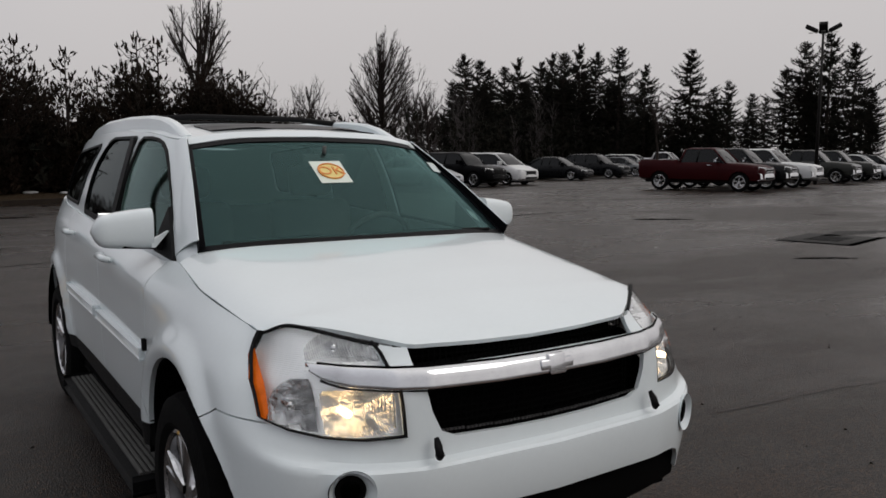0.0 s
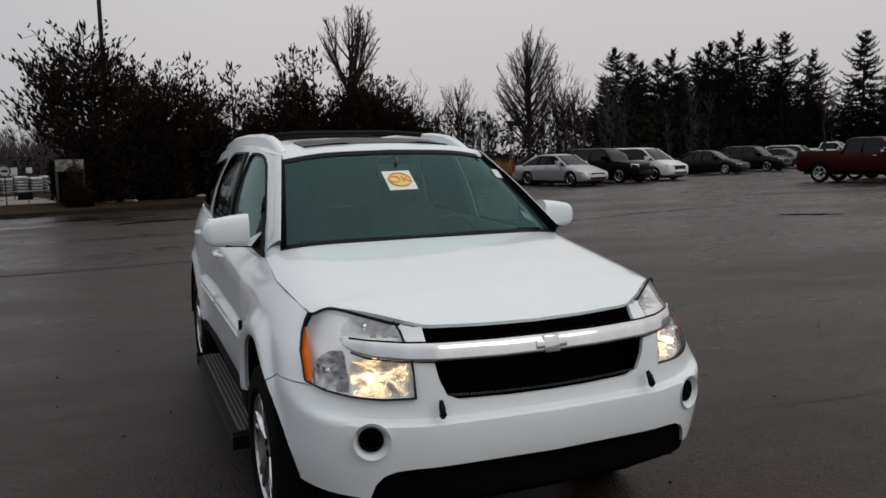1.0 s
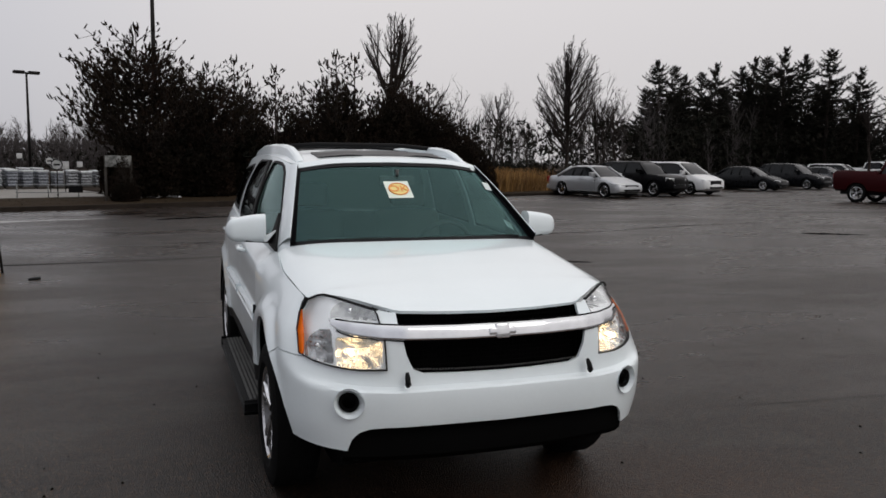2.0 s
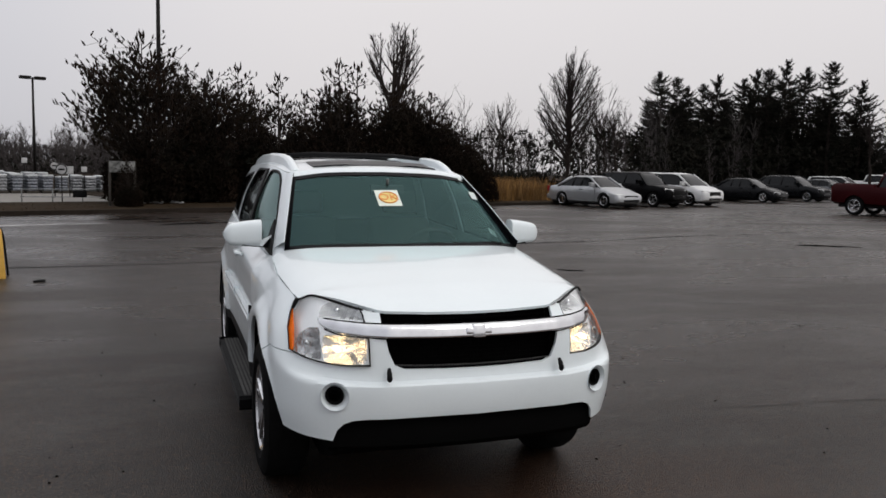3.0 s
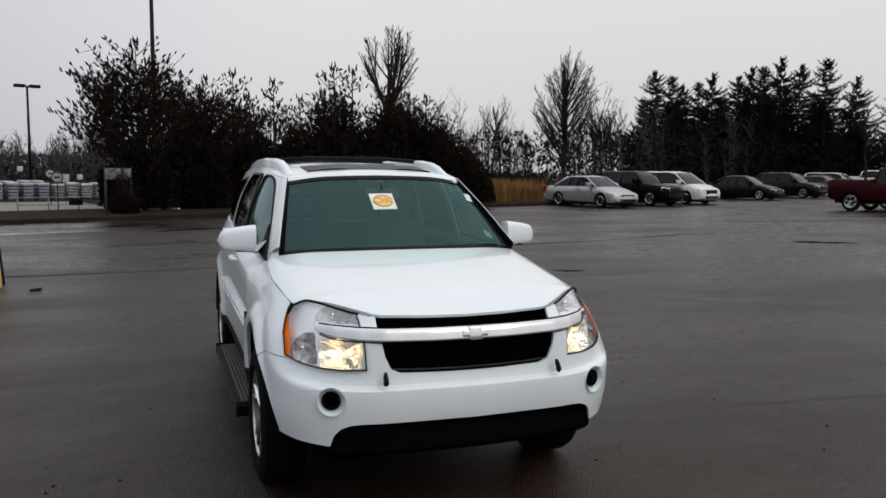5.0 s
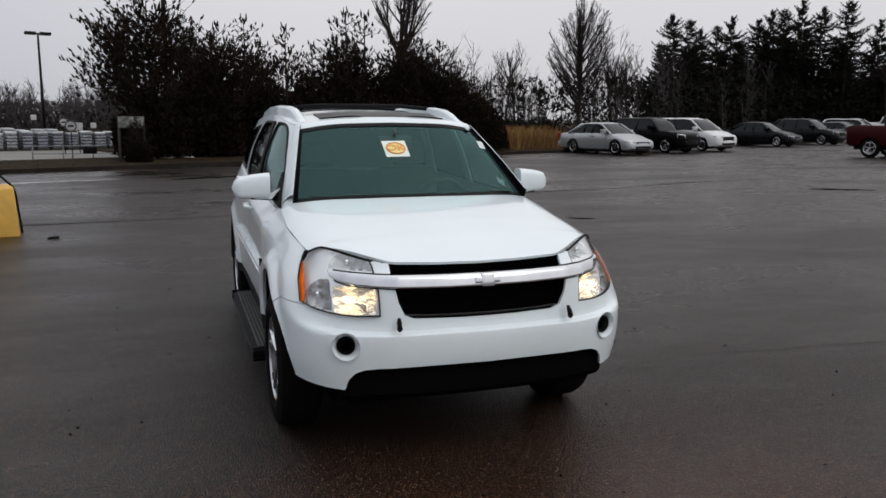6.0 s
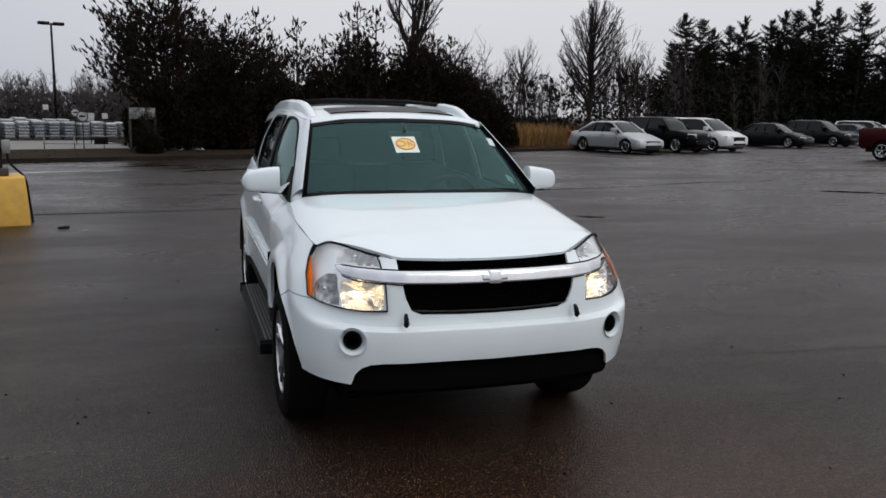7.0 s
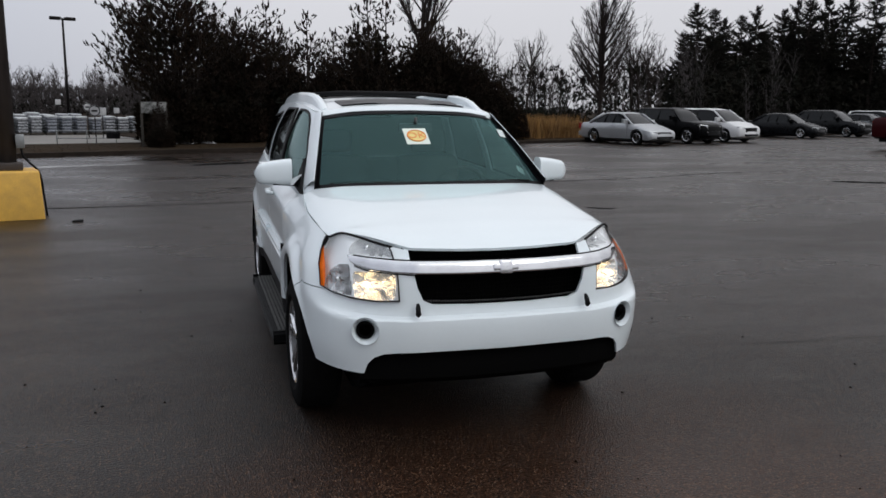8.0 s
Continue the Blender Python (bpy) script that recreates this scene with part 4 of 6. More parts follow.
for q in (0.2, math.pi - 0.2, 1.5 * math.pi):
    tube([(0.36, 1.80, 1.08), (0.36 + 0.18 * math.cos(q), 1.80 - 0.09 * math.sin(q), 1.08 + 0.165 * math.sin(q))], 0.018, 6, steer)
part("steering_wheel", steer, CABIN, suv)
part("rear_view_mirror", box((-0.11, 1.60, 1.475), (0.11, 1.63, 1.54), 0.012), CABIN, suv)
part("mirror_stalk", tube([(0, 1.61, 1.53), (0, 1.60, 1.575)], 0.010, 8), CABIN, suv)
part("headliner", box((-0.55, 1.90, 1.585), (0.55, 4.2, 1.600), 0.004), CABIN, suv)
for cx in (-0.30, 0.30):
    part("sun_visor", box((cx - 0.20, 1.83, 1.572), (cx + 0.20, 1.98, 1.585), 0.005), CABIN, suv)


# cards and stickers behind the windscreen
def on_screen(name, corners, mat_, label, out=0.010, parent=suv):
    """A thin flat card lying on the inside of the windscreen's slope."""
    bm = bmesh.new()
    n = Vector((0, -0.52, 0.85))
    a = [bm.verts.new(Vector(c) + n * out) for c in corners]
    b = [bm.verts.new(Vector(c) + n * (out - 0.002)) for c in corners]
    bm.faces.new(a)
    bm.faces.new(b[::-1])
    for i in range(len(a)):
        bm.faces.new((a[i], b[i], b[(i + 1) % len(a)], a[(i + 1) % len(a)]))
    bmesh.ops.recalc_face_normals(bm, faces=bm.faces)
    return part(name, bm, mat_, parent, label, smooth=False)


def card_on_screen(x0, x1, y0, y1, out):
    """Corners on the windscreen by widths and by how far back they lie."""
    pts = []
    for x, y in ((x0, y0), (x1, y0), (x1, y1), (x0, y1)):
        row = min(cab[:pillar + 1], key=lambda r: abs(r[10].x - abs(x)))
        k = np.interp(y, [p.y for p in row], range(len(row)))
        i = min(int(k), len(row) - 2)
        p = row[i].lerp(row[i + 1], k - i)
        pts.append(Vector((x, p.y, p.z)) + Vector((0, -0.50, 0.86)) * out)
    return pts


card = on_screen("price_card", card_on_screen(-0.105, 0.045, 1.405, 1.545, 0.004), CARD, "pale card with an orange ring behind the windscreen", 0.0)
c4 = [v.co.copy() for v in card.data.vertices][:4]
mid, ux, uy = sum(c4, Vector()) / 4, (c4[1] - c4[0]) * 0.5, (c4[3] - c4[0]) * 0.5
lift = Vector((0, -0.5, 0.86)) * 0.003
on_screen("card_disc", [mid + lift + ux * 0.80 * math.cos(q) + uy * 0.72 * math.sin(q) for q in [2 * math.pi * k / 28 for k in range(28)]], YELLOW_INK, "", 0.0, card)
ringbm = bmesh.new()
tube([mid + lift * 1.6 + ux * 0.78 * math.cos(q) + uy * 0.68 * math.sin(q) for q in [2 * math.pi * k / 32 for k in range(33)]], 0.0035, 6, ringbm)
part("card_ring", ringbm, ORANGE_INK, card)
letters = bpy.data.curves.new("card_letters", "FONT")
letters.body, letters.size, letters.align_x, letters.align_y, letters.extrude = "OK", 0.085, "CENTER", "CENTER", 0.001
text_ob = new("card_letters", letters)
text_me = bpy.data.meshes.new_from_object(text_ob.evaluated_get(bpy.context.evaluated_depsgraph_get()))
bpy.data.objects.remove(text_ob)
text_me.materials.append(ORANGE_INK)
text_ob = new("card_letters", text_me)
ex, ey = ux.normalized(), uy.normalized()
ez = ex.cross(ey)
turn = Matrix((ex, ey, ez)).transposed().to_4x4()
text_ob.parent = card
text_ob.matrix_basis = Matrix.Translation(mid + lift * 1.8) @ turn
for x0, x1, y0, y1 in ((0.552, 0.592, 1.54, 1.61), (0.515, 0.540, 1.705, 1.74), (0.565, 0.610, 1.235, 1.285)):
    on_screen("windscreen_sticker", card_on_screen(x0, x1, y0, y1, 0.004), STICKER, "small white sticker on the windscreen", 0.0)


# ---- ground, verge and lot markings ----
DRYGRASS = material("dormant_verge_grass", (0.036, 0.024, 0.014), 0.95, colour2=(0.020, 0.015, 0.010), scale=1.2, bump=0.8, bump_scale=25, spec=0.04)
CONCRETE = material("pale_concrete", (0.21, 0.195, 0.175), 0.7, vary=0.35, scale=0.8, bump=0.2, bump_scale=60)
KERB = material("weathered_kerb", (0.026, 0.020, 0.016), 0.8, vary=0.5, scale=3, bump=0.3, bump_scale=40, spec=0.08)
# black without sheen: tar, and the shade inside a sunken hole as colour
TAR_AND_HOLE = material("dark_tar_and_hole_shade", (0.003, 0.003, 0.003), 0.95, vary=0.3, spec=0.0)
SUNK = material("sunken_dark_patch", (0.009, 0.008, 0.007), 0.55, vary=0.4, scale=4, bump=0.5, bump_scale=60, spec=0.12)
SEAM = material("old_tar_seam", (0.007, 0.006, 0.0055), 0.75, vary=0.4, spec=0.06)
PALE_GREY = material("pale_grey_streak", (0.42, 0.41, 0.40), 0.5, vary=0.5, scale=7, bump=0.2, bump_scale=80)
WORN = material("worn_paint_scrap", (0.075, 0.070, 0.066), 0.5, vary=0.7, scale=12)
WOODFLOOR = material("leaf_litter", (0.035, 0.025, 0.018), 0.95, vary=0.5, scale=0.5, bump=0.6, bump_scale=14, spec=0.05)


bm = bmesh.new()
bmesh.ops.create_grid(bm, x_segments=8, y_segments=8, size=900)
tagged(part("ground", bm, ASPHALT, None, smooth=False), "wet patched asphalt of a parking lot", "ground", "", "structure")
EDGE_DIR, EDGE_AT = Vector((0.925, 0.380)), Vector((-6.0, 23.3))
EDGE_OUT = Vector((-0.380, 0.925))


def edge_point(along, out):
    p = EDGE_AT + EDGE_DIR * along + EDGE_OUT * out
    return (p.x, p.y)


# raised verge with a kerb; its far side is the wood's floor
def slab(name, corners, z0, z1, mat_, label, category, kind="structure"):
    ob = part(name, prism(corners, "z", z0, z1), mat_, None, "", smooth=False)
    return tagged(ob, label, category, "", kind)


slab("verge", [edge_point(-60, 0.16), edge_point(52, 0.16), edge_point(52, 6.0), edge_point(-60, 6.0)], -0.05, 0.11, DRYGRASS, "strip of brown dormant grass behind the kerb", "verge")
slab("kerb", [edge_point(-60, 0.0), edge_point(52, 0.0), edge_point(52, 0.155), edge_point(-60, 0.155)], -0.05, 0.13, KERB, "low weathered concrete kerb along the lot", "kerb")
slab("wood_floor", [edge_point(7.0, 6.0), edge_point(52, 6.0), edge_point(54, 14.0), edge_point(260, 14.0), edge_point(260, 160), edge_point(7.0, 160)], -0.05, 0.09, WOODFLOOR, "brown leaf litter under the trees", "ground")
slab("loading_yard", [edge_point(-120, 6.0), edge_point(6.99, 6.0), edge_point(6.99, 60), edge_point(-120, 60)], -0.05, 0.05, CONCRETE, "pale concrete yard behind the verge", "yard")


def streak(name, points, widths, mat_, label, category="crack", z=0.004, kind="structure"):
    """A ragged thin patch along a line on the ground."""
    rnd = random.Random(hash_of(points))
    fine = curve([(x, y, z) for x, y in points], 12)
    bm = bmesh.new()
    left, right = [], []
    for i, p in enumerate(fine):
        t = i / (len(fine) - 1)
        a, b = fine[max(i - 1, 0)], fine[min(i + 1, len(fine) - 1)]
        w = float(np.interp(t, np.linspace(0, 1, len(widths)), widths))
        n = Vector((-(b - a).y, (b - a).x, 0)).normalized()
        left.append(bm.verts.new(p + n * w * rnd.uniform(0.3, 1.0)))
        right.append(bm.verts.new(p - n * w * rnd.uniform(0.3, 1.0)))
    for i in range(len(fine) - 1):
        bm.faces.new((left[i], right[i], right[i + 1], left[i + 1]))
    bmesh.ops.recalc_face_normals(bm, faces=bm.faces)
    return tagged(part(name, bm, mat_, None, smooth=False), label, category, "", kind)


def hash_of(points):
    return int(sum((i + 1) * (x * 13.7 + y * 7.3) for i, (x, y) in enumerate(points)) * 100)


streak("asphalt_crack", [(-6.5, 10.1), (-3.6, 10.35), (-1.25, 10.55), (1.5, 11.2)], [0.01, 0.05, 0.035, 0.01], SEAM, "long dark tar seam across the asphalt")
streak("asphalt_crack", [(5.2, 13.0), (6.85, 13.4), (8.8, 13.75), (11.3, 14.65), (14.5, 15.2)], [0.02, 0.10, 0.03, 0.08, 0.02], SEAM, "long dark tar seam across the asphalt")
streak("asphalt_crack", [(2.05, 1.29), (2.7, 1.21), (3.13, 1.18), (3.49, 1.15), (4.2, 1.02)], [0.001, 0.005, 0.003, 0.007, 0.002], SEAM, "fine crack in the asphalt")
streak("asphalt_crack", [(17, 19.6), (22, 18.4), (27, 18.0), (31, 17.2)], [0.06, 0.15, 0.2, 0.05], SUNK, "stained seam before the parked pickups")
# lies flat; the dark of the sunken hole is put into its colour
streak("asphalt_patch", [(13.0, 12.15), (13.6, 11.85), (14.3, 11.4)], [0.10, 0.36, 0.10], TAR_AND_HOLE, "dark sunken patch in the asphalt", "patch")
streak("asphalt_patch", [(4.9, 8.75), (5.06, 8.63), (5.3, 8.5)], [0.05, 0.13, 0.04], TAR_AND_HOLE, "dark sunken patch in the asphalt", "patch")
streak("asphalt_patch", [(-1.4, 19.4), (-0.5, 19.95), (0.9, 20.3)], [0.1, 0.35, 0.1], TAR_AND_HOLE, "dark damp patch by the verge", "patch")
streak("asphalt_patch", [(-3.2, 21.4), (-2.2, 21.85), (-1.0, 22.2)], [0.1, 0.25, 0.1], TAR_AND_HOLE, "dark damp patch by the verge", "patch")
streak("asphalt_patch", [(18.3, 10.8), (18.58, 10.62), (18.8, 10.45)], [0.08, 0.16, 0.08], TAR_AND_HOLE, "small dark patch in the asphalt", "patch")
# wide pale streak with ragged edges
streak("pale_streak", [(-8.0, 18.1), (-5.2, 19.25), (-2.7, 20.1)], [0.20, 0.26, 0.12], PALE_GREY, "wide pale ragged streak on the asphalt", "line")
streak("asphalt_patch", [(-1.0, 16.1), (-0.78, 16.15), (-0.55, 16.1)], [0.03, 0.12, 0.03], TAR_AND_HOLE, "small dark patch in the asphalt", "patch")
streak("asphalt_patch", [(-0.75, 13.0), (-0.55, 13.05), (-0.35, 13.06)], [0.02, 0.06, 0.02], TAR_AND_HOLE, "small dark patch in the asphalt", "patch")
streak("pale_streak", [(4.9, 5.45), (5.4, 5.25), (5.95, 5.05)], [0.02, 0.07, 0.02], WORN, "worn scrap of a painted line", "line")
# catch basin: a sunken square with an iron grate and a wet rim
basin = thing("catch_basin", "sunken catch basin with a dark iron grate", "drain", at=pose(12.75, 6.95, 0, 0, 0, 14))
part("basin_rim", box((-0.95, -0.66, -0.05), (0.95, 0.66, 0.004), 0.002), SUNK, basin)
part("basin_edge", box((-0.98, -0.72, 0.0), (0.98, -0.60, 0.010), 0.003), TAR_AND_HOLE, basin)
part("basin_edge", box((-1.00, -0.66, 0.0), (-0.90, 0.60, 0.010), 0.003), TAR_AND_HOLE, basin)
for k in range(11):
    part("grate_bar", box((-0.45, -0.30 + 0.058 * k, 0.003), (0.45, -0.28 + 0.058 * k, 0.014), 0.003, 1), BLACK, basin)
streak("asphalt_patch", [(13.2, 7.3), (14.3, 7.4), (15.6, 7.2)], [0.10, 0.45, 0.08], SUNK, "damp hollow beside the catch basin", "patch")
streak("asphalt_patch", [(9.5, 5.5), (9.95, 5.3), (10.35, 5.0)], [0.03, 0.16, 0.03], TAR_AND_HOLE, "dark wet patch beside the catch basin", "patch")

# a scrap of dark debris on the asphalt
scrap = bmesh.new()
bmesh.ops.create_icosphere(scrap, subdivisions=2, radius=1)
for v in scrap.verts:
    v.co = Vector((v.co.x * 0.085, v.co.y * 0.05, max(v.co.z, -0.5) * 0.022)) * (1 + 0.35 * noise.noise(v.co * 1.7))
    v.co.z += 0.012
ob = part("debris", scrap, BLACK)
ob.matrix_basis = pose(-2.94, 8.73, 0, 0, 0, 15)
tagged(ob, "small dark scrap of debris on the asphalt", "debris")

# scattered grit and leaf fragments near the white vehicle
rnd = random.Random(5)
bm = bmesh.new()
for k in range(420):
    x, y, r = rnd.uniform(-4.5, 5.5), rnd.uniform(-2.6, 5.0), rnd.choice((0.004, 0.006, 0.009, 0.014))
    if abs(x) < 0.95 and y > -0.1:
        continue
    q = rnd.uniform(0, 6.28)
    a = [bm.verts.new((x + r * math.cos(q + j * 2.1) * rnd.uniform(0.6, 1.3), y + r * math.sin(q + j * 2.1) * rnd.uniform(0.6, 1.3), 0.0)) for j in range(3)]
    t = bm.verts.new((x, y, r * 0.7))
    for j in range(3):
        bm.faces.new((a[j], a[(j + 1) % 3], t))
tagged(part("grit", bm, material("grit", (0.010, 0.008, 0.006), 0.9, vary=0.6, random=0.6, spec=0.05), None, smooth=False), "grit and leaf scraps scattered on asphalt", "grit", "", "stuff")

# yellow concrete pole base, with pole, junction box and conduit
YELLOW = material("worn_yellow_paint", (0.66, 0.38, 0.06), 0.6, colour2=(0.48, 0.28, 0.055), scale=5, bump=0.25, bump_scale=50)
BRONZE = material("dark_bronze_pole", (0.011, 0.0095, 0.009), 0.6, vary=0.3, scale=3, spec=0.15)
POLE = material("brown_painted_pole", (0.050, 0.041, 0.037), 0.55, vary=0.35, scale=4, spec=0.25)
GALV = material("galvanised_steel", (0.25, 0.26, 0.26), 0.45, 0.6, vary=0.3, scale=8)
LAMPGLASS = material("lamp_diffuser", (0.35, 0.35, 0.36), 0.3, vary=0.2)


def lot_lamp(x, y, height, heads, turn=0.0, base=None, label="dark bronze parking lot lamp with shoebox heads", width=0.075, tilt=0.0):
    lamp = thing("street_lamp", label, "street lamp", "parking lot lamps", pose(x, y, 0, 0, 0, turn))
    z0 = 0.0
    if base:
        w, h = base
        z0 = h
        b = bmesh.new()
        box((-w, -w, -0.02), (w, w, h), 0.03, 3, b)
        for v in b.verts:
            k = 1.0 + 0.09 * (1 - v.co.z / h)
            v.co.x, v.co.y = v.co.x * k, v.co.y * k
        part("base", b, YELLOW, lamp, "chipped yellow concrete base")
        part("base_plate", box((-0.20, -0.20, h), (0.20, 0.20, h + 0.11), 0.02), POLE, lamp)
        part("junction_box", box((width, -0.06, h + 0.31), (width + 0.11, 0.06, h + 0.50), 0.01), GALV, lamp, "grey metal junction box")
        pts = curve([(width + 0.06, 0, h + 0.34), (width + 0.08, -0.01, h + 0.20), (w * 0.72, -0.02, h + 0.10), (w * 1.02, -0.02, h - 0.05), (w * 1.12, -0.02, 0.3), (w * 1.18, -0.02, 0.0)], 6)
        part("conduit", tube([tuple(p) for p in pts], 0.016, 8), BLACK, lamp, "black flexible conduit")
    part("pole", tube([(0, 0, z0), (0, 0, z0 + (height - z0) * 0.5), (0, 0, height)], [width, width * 0.8, width * 0.6], 4 if base else 8), POLE if base else BRONZE, lamp)
    reach = 0.62 if heads > 2 else 0.46
    for k in range(heads):
        q = 2 * math.pi * k / heads
        c, s = math.cos(q), math.sin(q)
        part("arm", tube([(0, 0, height - 0.10), (0.38 * c, 0.38 * s, height - 0.06)], 0.035, 6), BRONZE, lamp)
        hd = box((-0.34, -0.22, -0.09), (0.34, 0.22, 0.11), 0.03)
        bmesh.ops.rotate(hd, verts=hd.verts, cent=(-0.3, 0, 0), matrix=Matrix.Rotation(-radians(tilt), 3, "Y"))
        bmesh.ops.rotate(hd, verts=hd.verts, cent=(0, 0, 0), matrix=Matrix.Rotation(q, 3, "Z"))
        bmesh.ops.translate(hd, verts=hd.verts, vec=(reach * c, reach * s, height - 0.04))
        head = part("lamp_head", hd, BRONZE, lamp)
        df = box((0.36 * c - 0.12, 0.36 * s - 0.12, height - 0.118), (0.36 * c + 0.12, 0.36 * s + 0.12, height - 0.108))
        bmesh.ops.translate(df, verts=df.verts, vec=((reach - 0.36) * c, (reach - 0.36) * s, 0))
        part("diffuser", df, LAMPGLASS, head)
    return lamp


lot_lamp(-3.92, 9.46, 9.2, 2, 11, base=(0.395, 0.68), label="bronze lamp pole on a chipped yellow concrete base", width=0.13)
lot_lamp(-9.5, 58.1, 7.2, 2, 20, width=0.11)
lot_lamp(-20.7, 94.7, 6.8, 2, 15)
lot_lamp(-13.4, 55.2, 7.5, 1, 180)
lot_lamp(-1.42, 35.1, 12.0, 2, 30, width=0.12)
lot_lamp(40.6, 25.0, 8.4, 4, 32, width=0.10, tilt=28)


# ---- parked vehicles ----
def car_paint(name, colour, rough=0.3, metal=0.0):
    return material(name, colour, rough, metal, vary=0.12, scale=1.5, coat=0.06, spec=0.25)


SILVER = car_paint("silver_paint", (0.42, 0.43, 0.44), 0.35, 0.55)
BLACKPAINT = material("black_paint", (0.0025, 0.0025, 0.003), 0.3, vary=0.2, spec=0.05)
DARKPAINT = material("charcoal_paint", (0.0045, 0.005, 0.006), 0.25, vary=0.2, spec=0.16)
OLIVE = car_paint("olive_grey_paint", (0.020, 0.021, 0.018), 0.3, 0.1)
GREYPAINT = car_paint("grey_paint", (0.11, 0.115, 0.12), 0.35, 0.4)
MAROON = material("dark_red_paint", (0.030, 0.0018, 0.0030), 0.40, vary=0.2, scale=1.5, spec=0.08)
WHITEPAINT = car_paint("plain_white_paint", (0.62, 0.62, 0.62), 0.35)
CARGLASS = material("dark_car_glass", (0.006, 0.007, 0.008), 0.08, vary=0.2, spec=0.22)
HEADLIGHT = material("grey_lamp_lens", (0.62, 0.63, 0.64), 0.15, 0.3, vary=0.3, scale=20)

TAILRED = material("red_tail_lens", (0.25, 0.01, 0.01), 0.15, vary=0.2, coat=0.5)

# length, half width, bonnet nose/rear height, belt, roof, windscreen base/top, roof end, rear base, front and rear wheel, wheel radius, clearance
KINDS = {
    "sedan": (4.66, 0.90, 0.70, 0.94, 0.97, 1.45, 1.20, 2.00, 3.20, 4.00, 0.90, 3.62, 0.33, 0.20),
    "suv": (4.60, 0.92, 0.96, 1.08, 1.13, 1.68, 1.35, 1.95, 4.15, 4.50, 0.88, 3.65, 0.37, 0.28),
    "crossover": (4.75, 0.92, 0.88, 1.05, 1.10, 1.66, 1.25, 2.05, 3.95, 4.60, 0.93, 3.68, 0.36, 0.25),
    "minivan": (5.00, 0.96, 0.85, 1.03, 1.06, 1.67, 0.95, 1.85, 4.60, 5.00, 0.95, 4.03, 0.34, 0.22),
    "van": (5.60, 1.00, 1.00, 1.15, 1.20, 2.05, 0.90, 1.50, 5.40, 5.55, 0.95, 4.45, 0.36, 0.25),
    "pickup": (5.70, 1.00, 1.12, 1.25, 1.28, 1.90, 1.62, 2.25, 3.55, 3.78, 1.00, 4.66, 0.41, 0.42),
}


